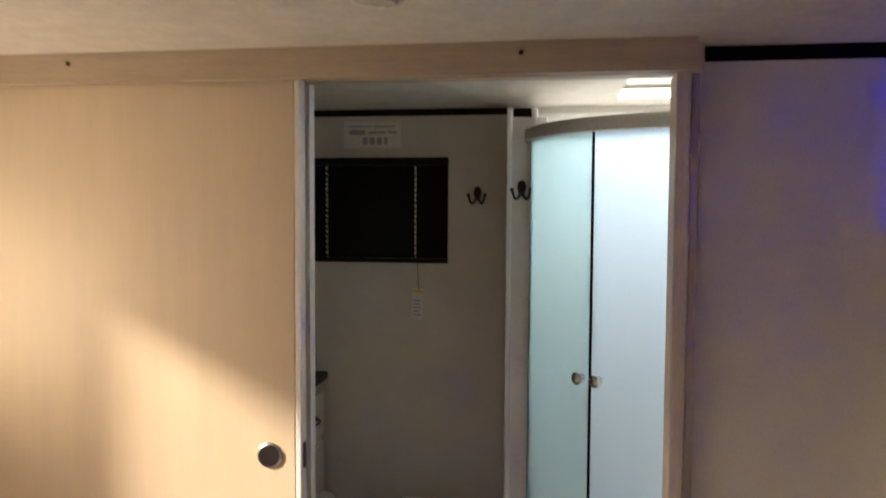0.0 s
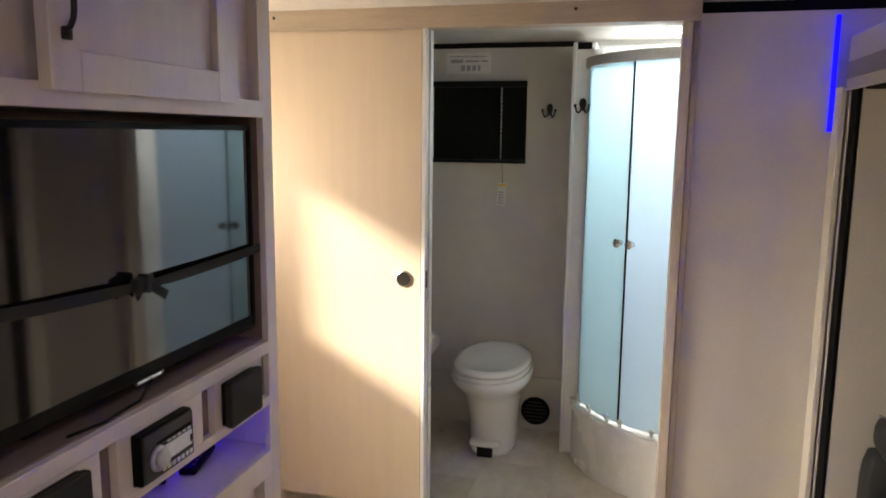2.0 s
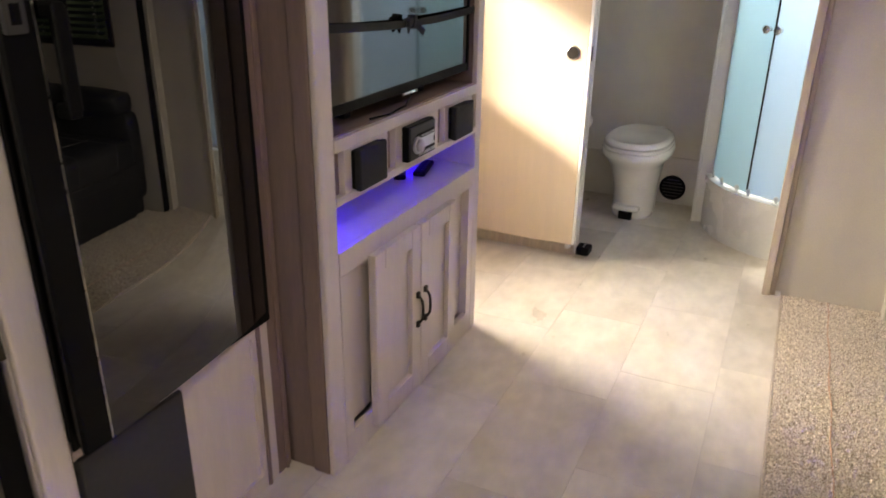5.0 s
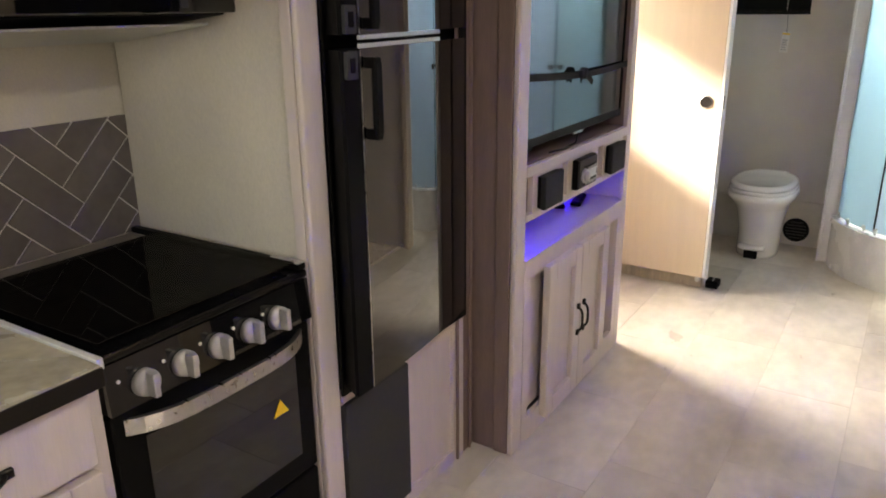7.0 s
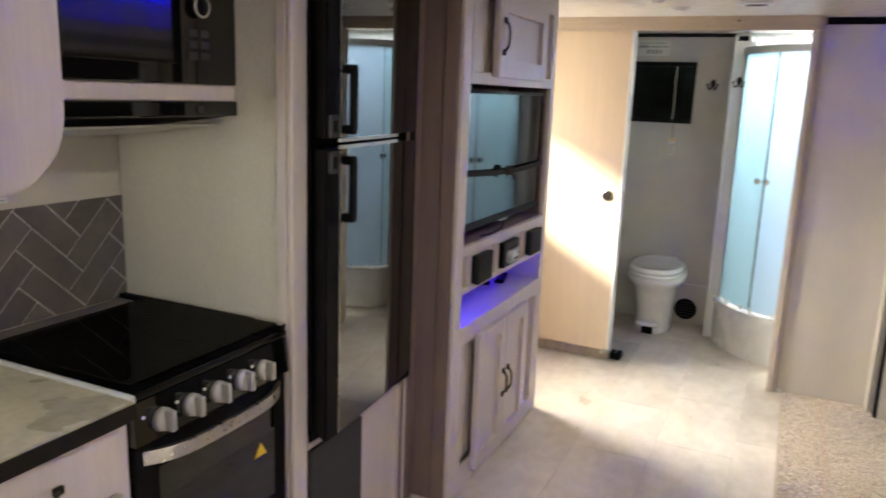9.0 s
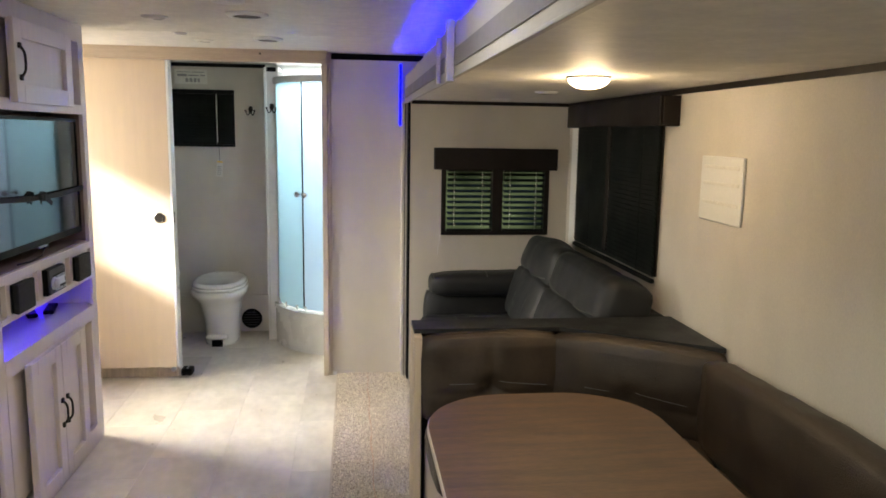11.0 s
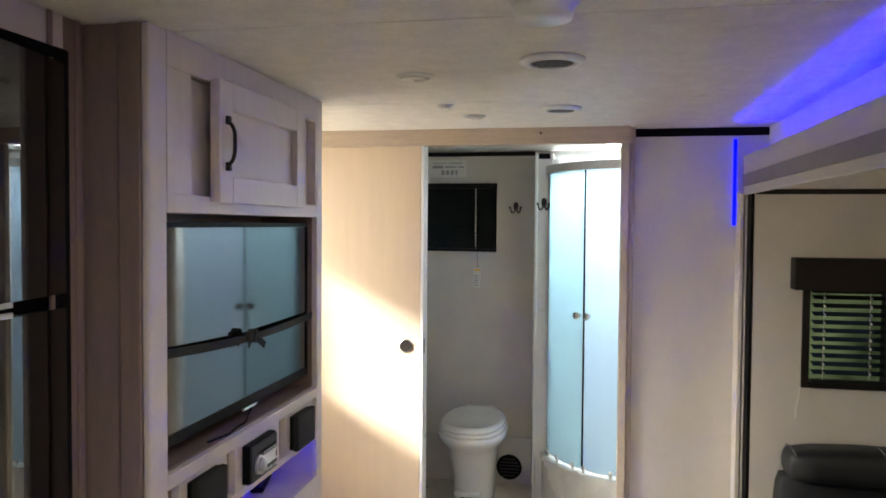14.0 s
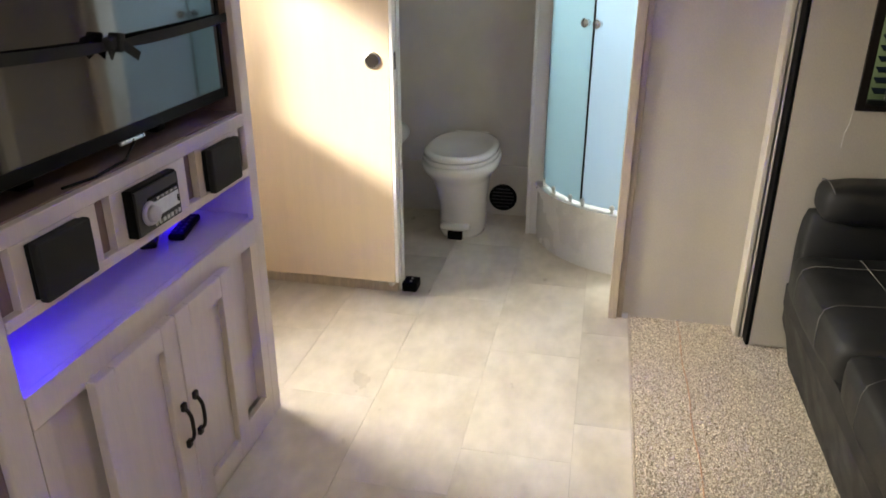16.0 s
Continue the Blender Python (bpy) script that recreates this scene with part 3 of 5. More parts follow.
def slide_fascia():
    f = thing("slide_fascia", (1.13, -0.3, 1.71), "pale fascia box with a grey stripe above the slide-out", "fascia", kind="structure")
    part("fascia_board", block(1.135, 1.148, SLIDE_Y0, 1.925, 1.715, 1.878, 0.003), M_FASCIA, f)
    part("stripe", block(1.131, 1.1345, SLIDE_Y0, 1.925, 1.748, 1.800), M_FASCIA_STRIPE, f, "dark grey stripe")
    part("lip", block(1.126, 1.1345, SLIDE_Y0, 1.925, 1.711, 1.719, 0.002), M_FASCIA, f, "thin lower lip")
    br = thing("fascia_bracket", (1.12, -0.1, 1.71), "pale bracket clasping the slide-out fascia", "bracket")
    bm = block(1.106, 1.1305, -0.312, -0.272, 1.70, 1.888, 0.003)
    part("wide_arm", bm, M_FASCIA, br)
    part("thin_arm", block(1.116, 1.1305, 0.058, 0.078, 1.706, 1.880, 0.003), M_FASCIA, br)
    part("tie", block(1.112, 1.1215, -0.2715, 0.0575, 1.700, 1.711, 0.002), M_FASCIA, br)
    led = thing("led_strip", (1.15, -0.3, 1.873), "blue light strip on top of the fascia", "led strip")
    part("diffuser", block(1.150, 1.161, SLIDE_Y0, 1.94, 1.874, 1.882), M_LED, led)
    # no strip runs here: a glowing piece replaces blue light on the corner
    part("tail", block(1.104, 1.1176, 1.982, 1.9985, 1.585, 1.955, 0.002), M_LED_SPILL, led, "glowing piece for the blue light spilled down the corner")
    part("carrier", block(1.150, 1.169, SLIDE_Y0, 1.94, 1.850, 1.8735), M_FASCIA, led)


slide_fascia()

# ---------------------------------------------------------------- windows


def blind(name, u0, u1, z0, z1, face, axis, tilt, pitch, depth, label, valance=None, wave=False):
    """A slatted blind with head rail, bottom rail and cords; the slats are split where the cords pass."""
    at = ((u0 + u1) / 2, face, z0) if axis == "y" else (face, (u0 + u1) / 2, z0)
    b = thing(name, at, label, "window blind")

    def put(a0, a1, d0, d1, h0, h1, bev=0.0):
        return block(a0, a1, face + d0, face + d1, h0, h1, bev) if axis == "y" else block(face + d0, face + d1, a0, a1, h0, h1, bev)
    part("head_rail", put(u0, u1, -0.03, 0.0, z1 - 0.03, z1, 0.003), M_BLACKSLAT, b)
    part("bottom_rail", put(u0, u1, -0.025, -0.005, z0, z0 + 0.018, 0.003), M_BLACKSLAT, b)
    n = int((z1 - z0 - 0.05) / pitch)
    span = u1 - u0
    cuts = [u0 + 0.003, u0 + span * 0.16, u1 - span * 0.22, u1 - 0.003]
    half = depth / 2
    for i in range(n):
        z = z0 + 0.03 + (i + 0.5) * (z1 - z0 - 0.06) / n
        bm = bmesh.new()
        strips = [(cuts[0], cuts[-1], 0.0, half)] + [(a + 0.0024, c - 0.0024, -half, -0.00001) for a, c in zip(cuts, cuts[1:])]
        for a, c, d0, d1 in strips:
            box(bm, a, c, d0, d1, -0.0006, 0.0006) if axis == "y" else box(bm, d0, d1, a, c, -0.0006, 0.0006)
        turned(bm, pose(0, 0, 0, tilt, 0, 0) if axis == "y" else pose(0, 0, 0, 0, tilt, 0))
        turned(bm, Matrix.Translation((0, face - 0.016, z) if axis == "y" else (face - 0.016, 0, z)))
        part("slat", bm, M_BLACKSLAT, b)
    for u in cuts[1:3]:
        bm = bmesh.new()
        p = (u, face - 0.018) if axis == "y" else (face - 0.018, u)
        rod(bm, (*p, z0 + 0.01), (*p, z1 - 0.02), 0.0009, None, 6)
        # pale tabs at each slat, in place of daylight through the cord holes
        if axis == "y":
            for i in range(n):
                z = z0 + 0.03 + (i + 0.5) * (z1 - z0 - 0.06) / n
                box(bm, u - 0.0024, u + 0.0024, face - 0.034, face - 0.031, z - 0.006, z + 0.003)
        part("ladder_cord", bm, M_PAPER if axis == "y" else M_BLACKSLAT, b)
    return b


def window(name, axis, face, out, u0, u1, z0, z1, mull, label):
    w = thing(name, ((u0 + u1) / 2, face, z0) if axis == "y" else (face, (u0 + u1) / 2, z0), label, "window", kind="structure")

    def put(a0, a1, d0, d1, h0, h1, bev=0.0):
        return block(a0, a1, face + d0, face + d1, h0, h1, bev) if axis == "y" else block(face + d0, face + d1, a0, a1, h0, h1, bev)
    s = 0.028
    fr = part("window_frame", put(u0, u0 + s, -0.012, out, z0, z1, 0.002), M_DARKFRAME, w)
    part("window_frame", put(u1 - s, u1, -0.012, out, z0, z1, 0.002), M_DARKFRAME, w)
    part("window_frame", put(u0 + s, u1 - s, -0.012, out, z0, z0 + s, 0.002), M_DARKFRAME, w)
    part("window_frame", put(u0 + s, u1 - s, -0.012, out, z1 - s, z1, 0.002), M_DARKFRAME, w)
    for a, c in mull:
        part("mullion", put(a, c, -0.035, out, z0 + s, z1 - s, 0.002), M_DARKFRAME, w)
    p = part("pane", put(u0 + s, u1 - s, out * 0.6, out * 0.6 + 0.004, z0 + s, z1 - s), M_GLASS, w, "clear glass pane")
    p.visible_shadow = False
    return w


window("window_slide_end", "y", SLIDE_Y1, 0.05, 1.355, 2.025, 0.925, 1.365, [(1.667, 1.730)], "dark framed sliding window in the slide-out end wall")
blind("slatted_blind", 1.386, 1.664, 0.948, 1.345, SLIDE_Y1 - 0.004, "y", 28, 0.034, 0.030, "black slatted blind, open to green trees")
blind("slatted_blind", 1.733, 1.995, 0.948, 1.345, SLIDE_Y1 - 0.004, "y", 28, 0.034, 0.030, "black slatted blind, open to green trees")
val = thing("window_valance", (1.68, SLIDE_Y1, 1.33), "dark brown padded window valance box", "valance")
part("face_board", block(1.307, 2.057, 1.772, 1.785, 1.328, 1.457, 0.004), M_DARKFRAME, val)
part("side_board", block(1.307, 1.320, 1.786, 1.8495, 1.328, 1.457, 0.004), M_DARKFRAME, val)
part("side_board", block(2.044, 2.057, 1.786, 1.8495, 1.328, 1.457, 0.004), M_DARKFRAME, val)
part("top_board", block(1.3205, 2.0435, 1.786, 1.8495, 1.444, 1.457, 0.002), M_DARKFRAME, val)
solo("blind_cord", tube([(1.35, 1.842, 0.93), (1.347, 1.84, 0.88), (1.338, 1.84, 0.85), (1.336, 1.84, 0.80)], 0.0018, 6), M_PAPER, "thin pale blind cord hanging under the window", "cord")

window("window_slide_side", "x", SLIDE_X, 0.05, 0.43, 1.64, 0.93, 1.62, [(1.01, 1.06)], "large dark framed slide-out window")
blind("slatted_blind", 0.41, 1.578, 0.905, 1.62, SLIDE_X - 0.012, "x", 68, 0.022, 0.030, "black slatted blind, closed, over the dinette window")
structure("window_casing", block(SLIDE_X - 0.020, SLIDE_X - 0.0125, 1.581, 1.722, 0.885, 1.66, 0.002), M_WHITE, "pale casing strip beside the dinette window", "trim")
val = thing("window_valance", (SLIDE_X, 1.06, 1.59), "long dark brown valance box over the dinette window", "valance")
part("face_board", block(2.055, 2.068, 0.285, 1.600, 1.585, 1.708, 0.004), M_DARKFRAME, val)
part("side_board", block(2.069, 2.1445, 0.285, 0.298, 1.585, 1.708, 0.004), M_DARKFRAME, val)
part("side_board", block(2.069, 2.1245, 1.587, 1.600, 1.585, 1.708, 0.004), M_DARKFRAME, val)
part("top_board", block(2.069, 2.1445, 0.2985, 1.5865, 1.696, 1.708, 0.002), M_DARKFRAME, val)

window("window_bath", "y", BACK, 0.06, -0.62, -0.05, 1.425, 1.83, [], "small dark framed bathroom window")
blind("slatted_blind", -0.625, -0.046, 1.418, 1.832, BACK - 0.014, "y", 60, 0.021, 0.026, "black slatted bathroom blind, closed")
tag = thing("warning_tag", (-0.16, BACK, 1.2), "white paper tag with a yellow top on the blind cord", "tag")
part("card", turned(block(-0.183, -0.138, 3.072, 3.0735, 1.198, 1.318, 0.0004, 1), about((-0.16, 3.07, 1.32), 0, 3, 0)), M_PAPER, tag)
part("band", turned(block(-0.181, -0.140, 3.0705, 3.0718, 1.302, 1.312), about((-0.16, 3.07, 1.32), 0, 3, 0)), M_YELLOW, tag, "yellow warning band")
for k in range(5):
    part("print_line", turned(block(-0.177, -0.146 - 0.004 * (k % 2), 3.0708, 3.0718, 1.212 + k * 0.014, 1.217 + k * 0.014), about((-0.16, 3.07, 1.32), 0, 3, 0)), M_INK, tag)
part("cord", tube([(-0.165, 3.075, 1.42), (-0.162, 3.074, 1.37), (-0.160, 3.073, 1.312)], 0.0013, 6), M_BLACK, tag, "thin dark cord")

# what lies outside
for name, bm in (("backdrop", block(-6, 9, 6.0, 6.05, -2, 5)), ("backdrop", block(6.5, 6.55, -6, 6, -2, 5))):
    structure(name, bm, M_FOLIAGE, "glowing backdrop of green trees outside the windows", "trees")

# ---------------------------------------------------------------- bathroom
structure("wall_ledge", block(LEFT, 0.178, 3.098, BACK - 0.001, 0, 0.288, 0.004), M_WALL_BATH, "low ledge panel along the bathroom wall", "trim")
vent = thing("floor_vent", (0.04, 3.09, 0.1), "round black floor-level heating vent", "vent")
bm = bmesh.new()
rod(bm, (0.042, 3.0975, 0.102), (0.042, 3.089, 0.102), 0.078, 0.074, 40)
part("rim", bm, M_BLACK, vent, "", True)
for k in range(6):
    w = math.sqrt(max(0.0, 0.062 ** 2 - (-0.05 + k * 0.02) ** 2))
    part("louvre", block(0.042 - w, 0.042 + w, 3.084, 3.0885, 0.050 + k * 0.02, 0.056 + k * 0.02), M_GREYGRILLE, vent)

post = thing("shower_post", (0.24, 2.9, 0), "white panelled post beside the shower", "post", kind="structure")
part("post_body", block(0.198, 0.302, 2.845, BACK - 0.001, 0, 1.985), M_WHITE, post)
part("bead", block(0.198, 0.214, 2.832, 2.844, 0, 1.985, 0.003), M_WHITE, post)
part("bead", block(0.286, 0.302, 2.832, 2.844, 0, 1.985, 0.003), M_WHITE, post)
part("top_cap", block(0.218, 0.282, 2.838, 2.8445, 1.955, 1.985), M_BLACK, post, "black gap at the top of the post")


def double_hook(at):
    x, y, z = at
    h = thing("coat_hook", at, "dark bronze double coat hook", "hook", "bathroom coat hooks")
    bm = loft([(0.0, 0, 0, 0.001, 0.004), (0.004, 0, 0, 0.009, 0.004), (0.03, 0, 0, 0.016, 0.004), (0.05, 0, 0, 0.013, 0.004), (0.056, 0, 0, 0.002, 0.003)], 16, 2)
    part("plate", turned(bm, Matrix.Translation((x, y - 0.005, z - 0.02))), M_BRONZE, h, "", True)
    for s in (-1, 1):
        pts = [(x + s * (0.004 + 0.028 * u), y - 0.01 - 0.030 * math.sin(u * 1.6), z - 0.010 - 0.020 * math.sin(u * math.pi) + 0.012 * max(0, u - 0.75) * 4) for u in [k / 10 for k in range(11)]]
        bm = tube(pts, 0.0045, 8)
        bmesh.ops.create_uvsphere(bm, u_segments=10, v_segments=8, radius=0.0075, matrix=Matrix.Translation(pts[-1]))
        part("prong", bm, M_BRONZE, h, "", True)


double_hook((0.067, BACK - 0.001, 1.684))
double_hook((0.250, 2.844, 1.698))

sign = thing("paper_sign", (-0.355, BACK, 1.87), "white printed paper sign above the blind", "sign")
part("sheet", block(-0.472, -0.240, BACK - 0.003, BACK - 0.001, 1.872, 1.978), M_PAPER, sign)
for x0, x1, z0, z1 in ((-0.455, -0.36, 1.955, 1.960), (-0.35, -0.26, 1.955, 1.960), (-0.45, -0.385, 1.926, 1.944), (-0.375, -0.30, 1.930, 1.938), (-0.29, -0.255, 1.930, 1.938),
                       (-0.395, -0.375, 1.886, 1.914), (-0.366, -0.346, 1.886, 1.914), (-0.337, -0.317, 1.886, 1.914), (-0.308, -0.294, 1.886, 1.914)):
    part("print", block(x0, x1, BACK - 0.0042, BACK - 0.0031, z0, z1), M_INK, sign)


def toilet():
    t = thing("toilet", (-0.14, 2.8, 0), "white high-profile toilet with a closed lid", "toilet")
    cx = -0.135
    body = loft([(0.0, cx - 0.004, 2.86, 0.116, 0.165), (0.02, cx - 0.004, 2.86, 0.120, 0.170), (0.06, cx - 0.003, 2.855, 0.119, 0.166), (0.16, cx, 2.845, 0.122, 0.172),
                 (0.25, cx, 2.83, 0.133, 0.195), (0.31, cx, 2.815, 0.143, 0.222), (0.335, cx, 2.805, 0.152, 0.240), (0.36, cx, 2.80, 0.172, 0.265), (0.382, cx, 2.795, 0.188, 0.283),
                 (0.40, cx, 2.79, 0.195, 0.292), (0.418, cx, 2.79, 0.195, 0.293), (0.428, cx, 2.79, 0.190, 0.288)], 56, 2.35)
    part("bowl", body, M_PORCELAIN, t, "", True)
    part("seat", loft([(0.4285, cx, 2.79, 0.180, 0.280), (0.433, cx, 2.79, 0.188, 0.288), (0.445, cx, 2.79, 0.188, 0.288), (0.449, cx, 2.79, 0.184, 0.284)], 56, 2.35), M_PORCELAIN, t, "", True)
    part("seat_gap", loft([(0.4492, cx, 2.79, 0.174, 0.274), (0.4535, cx, 2.79, 0.174, 0.274)], 40, 2.35), M_GREYRAIL, t, "shadow gap under the lid")
    part("lid", loft([(0.4537, cx, 2.79, 0.178, 0.278), (0.458, cx, 2.79, 0.184, 0.284), (0.470, cx, 2.79, 0.183, 0.283), (0.478, cx, 2.79, 0.176, 0.276), (0.483, cx, 2.79, 0.160, 0.260),
                      (0.482, cx, 2.79, 0.150, 0.250), (0.480, cx, 2.79, 0.142, 0.242), (0.480, cx, 2.79, 0.02, 0.04)], 56, 2.35), M_PORCELAIN, t, "", True)
    part("pedal_cover", loft([(0.056, cx - 0.016, 2.700, 0.072, 0.040), (0.066, cx - 0.016, 2.690, 0.078, 0.048), (0.080, cx - 0.016, 2.692, 0.076, 0.046), (0.088, cx - 0.016, 2.698, 0.066, 0.038)], 32, 3.4), M_PORCELAIN, t, "", True)
    part("pedal", block(cx - 0.052, cx + 0.024, 2.668, 2.705, 0.002, 0.053, 0.004), M_BLACK, t, "black pedal recess")
    part("hinge", block(cx - 0.09, cx + 0.09, 3.072, 3.09, 0.440, 0.476, 0.005), M_PORCELAIN, t)


toilet()


def shower():
    cx, cy, r = 0.81, 2.95, 0.568
    s = thing("corner_shower", (0.75, 2.7, 0), "curved corner shower with satin glass doors and a white pan", "shower")
    bm = arc_wall(cx, cy, r - 0.03, r, 180, 270, 0.0, 0.262, 36)
    for f in bm.faces:
        f.smooth = False
    part("pan", bm, M_GELCOAT, s)
    part("pan_side", block(cx, 1.178, cy - r, cy - r + 0.03, 0, 0.262), M_GELCOAT, s)
    part("pan_floor", prism([(cx + (r - 0.03) * math.cos(radians(a)), cy + (r - 0.03) * math.sin(radians(a))) for a in range(180, 271, 6)] + [(1.178, cy - r + 0.03), (1.178, BACK - 0.002), (cx - r + 0.03, BACK - 0.002)], 0.0, 0.09, "z"), M_GELCOAT, s)
    part("pan_rim", arc_wall(cx, cy, r - 0.055, r + 0.012, 176, 272, 0.263, 0.292, 40), M_GELCOAT, s)
    part("wall_panel", block(0.304, 1.176, BACK - 0.012, BACK - 0.001, 0.092, 2.0), M_GELCOAT, s, "white shower wall")
    part("wall_panel", block(1.165, 1.177, 2.385, BACK - 0.014, 0.263, 2.0), M_GELCOAT, s, "white shower wall")
    rg = r - 0.028
    part("fixed_glass", arc_wall(cx, cy, rg - 0.006, rg, 184, 196, 0.30, 1.868, 8), M_TEALGLASS, s, "teal tinted fixed glass", True)
    part("glass_door", arc_wall(cx, cy, rg + 0.001, rg + 0.007, 194, 232.3, 0.31, 1.868, 20), M_FROST_TEAL, s, "satin glass door")
    part("glass_door", arc_wall(cx, cy, rg + 0.001, rg + 0.007, 233.3, 268, 0.31, 1.868, 20), M_FROST, s, "satin glass door")
    part("seal", arc_wall(cx, cy, rg + 0.000, rg + 0.009, 232.35, 233.25, 0.31, 1.868, 2), M_BLACK, s, "dark door seal")
    part("top_rail", arc_wall(cx, cy, rg - 0.022, rg + 0.022, 181, 272, 1.869, 1.912, 40), M_GREYRAIL, s, "satin metal top rail")
    part("side_frame", block(0.3035, 0.318, 2.8345, 2.875, 0.293, 1.95, 0.003), M_ALU, s, "white metal side frame")
    part("side_frame", block(0.3035, 0.3385, 2.79, 2.834, 0.293, 1.95, 0.003), M_ALU, s, "white metal side frame")
    part("wall_profile", arc_wall(cx, cy, rg - 0.012, rg + 0.014, 188, 191, 0.293, 1.868, 4), M_ALU, s, "white metal profile")
    for a in (230.4, 236.6):
        w = Vector((math.cos(radians(a)), math.sin(radians(a)), 0))
        p = Vector((cx, cy, 1.113)) + w * (rg + 0.0072)
        bm = rod(bmesh.new(), p, p + w * 0.012, 0.007, None, 16)
        rod(bm, p + w * 0.012, p + w * 0.038, 0.014, 0.019, 24)
        part("knob", bm, M_CHROME, s, "chrome door knob", True)
    for a in (198, 212, 226, 234, 250, 264):
        w = Vector((math.cos(radians(a)), math.sin(radians(a)), 0))
        p = Vector((cx, cy, 0.318)) + w * (rg + 0.0075)
        bm = rod(bmesh.new(), p, p + w * 0.010, 0.013, 0.011, 16)
        box(bm, p.x - 0.008, p.x + 0.008, p.y - 0.008, p.y + 0.008, 0.2925, 0.312, 0.002)
        part("roller", bm, M_ALU, s, "small pale door roller", True)


shower()


def vanity():
    v = thing("bathroom_vanity", (-0.85, 2.9, 0), "whitewashed vanity cabinet with a dark top", "vanity")
    part("body", block(LEFT + 0.002, -0.565, 2.70, 3.096, 0.0, 0.938, 0.003), M_CAB, v)
    part("countertop", block(LEFT + 0.002, -0.535, 2.68, 3.096, 0.94, 0.972, 0.008), M_DARKFRAME, v, "dark stone-look top")
    part("drawer", block(-0.5645, -0.547, 2.73, 3.08, 0.72, 0.90, 0.003), M_CAB, v)
    dr = part("door", block(-0.5645, -0.547, 2.73, 3.08, 0.06, 0.69, 0.003), M_CAB, v)
    bar_pull(0.81, 2.86, 2.96, -0.547, v, 0.03, "y")


vanity()
roll = thing("paper_roll", (-0.53, 2.85, 0.5), "white toilet paper roll on a holder", "toilet paper")
bm = rod(bmesh.new(), (-0.49, 2.80, 0.50), (-0.49, 2.90, 0.50), 0.052, None, 28)
part("roll", bm, M_PAPER, roll, "", True)
bm = tube([(-0.546, 2.78, 0.50), (-0.50, 2.78, 0.50), (-0.49, 2.79, 0.50), (-0.49, 2.91, 0.50)], 0.006, 8)
part("holder", bm, M_BRONZE, roll, "dark holder arm")

# ---------------------------------------------------------------- media cabinet
FX = -0.435


def media_cabinet():
    c = thing("media_cabinet", (-0.75, 0.58, 0), "tall whitewashed media cabinet with a television niche", "cabinet")
    y0, y1 = 0.06, 1.112
    part("side_panel", block(-1.245, FX - 0.021, y0, y0 + 0.018, 0, CEIL - 0.001), M_CABSIDE, c, "taupe wood side, darkened for its shade")
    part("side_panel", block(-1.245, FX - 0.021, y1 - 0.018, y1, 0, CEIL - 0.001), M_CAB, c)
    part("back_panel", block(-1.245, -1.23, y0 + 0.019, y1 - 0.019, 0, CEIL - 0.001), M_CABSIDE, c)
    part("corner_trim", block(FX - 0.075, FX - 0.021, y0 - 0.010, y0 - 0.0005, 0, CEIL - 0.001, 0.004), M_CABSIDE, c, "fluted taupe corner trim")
    part("stile", block(FX - 0.020, FX, y0 - 0.010, 0.120, 0, CEIL - 0.001, 0.006), M_CAB, c)
    part("stile", block(FX - 0.020, FX, 1.061, y1, 0, CEIL - 0.001, 0.003), M_CAB, c)
    for z0, z1 in ((1.93, CEIL - 0.001), (1.602, 1.645), (0.972, 1.006), (0.826, 0.850), (0.622, 0.694), (0.0, 0.095)):
        part("rail", block(FX - 0.020, FX, 0.1205, 1.0605, z0, z1, 0.0015, 1), M_CAB, c)
    # sunk fields beside the doors
    part("field", block(FX - 0.040, FX - 0.032, 0.1205, 1.0605, 1.6455, 1.9295), M_CAB, c)
    part("field", block(FX - 0.040, FX - 0.032, 0.1205, 1.0605, 0.0955, 0.6215), M_CAB, c)
    part("field_stile", block(FX - 0.0315, FX - 0.0005, 0.1205, 0.225, 1.6455, 1.9295), M_CAB, c)
    part("field_stile", block(FX - 0.0315, FX - 0.0005, 1.046, 1.0605, 1.6455, 1.9295), M_CAB, c)
    part("field_stile", block(FX - 0.0315, FX - 0.0005, 0.1205, 0.165, 0.0955, 0.6215), M_CAB, c)
    part("field_stile", block(FX - 0.0315, FX - 0.0005, 1.018, 1.0605, 0.0955, 0.6215), M_CAB, c)
    part("backer", block(FX - 0.0315, FX - 0.0005, 0.40, 0.74, 0.0955, 0.6215), M_CAB, c)
    part("backer", block(FX - 0.0315, FX - 0.0005, 0.42, 0.80, 1.6455, 1.9295), M_CAB, c)
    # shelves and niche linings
    part("shelf", block(-1.229, FX - 0.0205, y0 + 0.019, y1 - 0.019, 0.992, 1.009), M_CABSIDE, c, "taupe niche floor, darkened for its shade")
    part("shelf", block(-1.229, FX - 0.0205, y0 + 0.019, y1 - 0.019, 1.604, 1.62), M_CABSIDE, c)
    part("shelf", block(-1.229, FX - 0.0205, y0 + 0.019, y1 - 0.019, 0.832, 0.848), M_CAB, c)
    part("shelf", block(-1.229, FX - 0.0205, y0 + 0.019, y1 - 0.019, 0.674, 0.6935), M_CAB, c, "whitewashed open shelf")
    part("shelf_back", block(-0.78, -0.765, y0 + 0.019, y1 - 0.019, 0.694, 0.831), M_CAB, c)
    # darker wood than the rails, so the slots look shaded
    part("slot_back", block(FX - 0.030, FX - 0.0215, y0 + 0.019, y1 - 0.019, 0.849, 0.991), M_CABSIDE, c, "taupe slot backing, darkened for its shade")
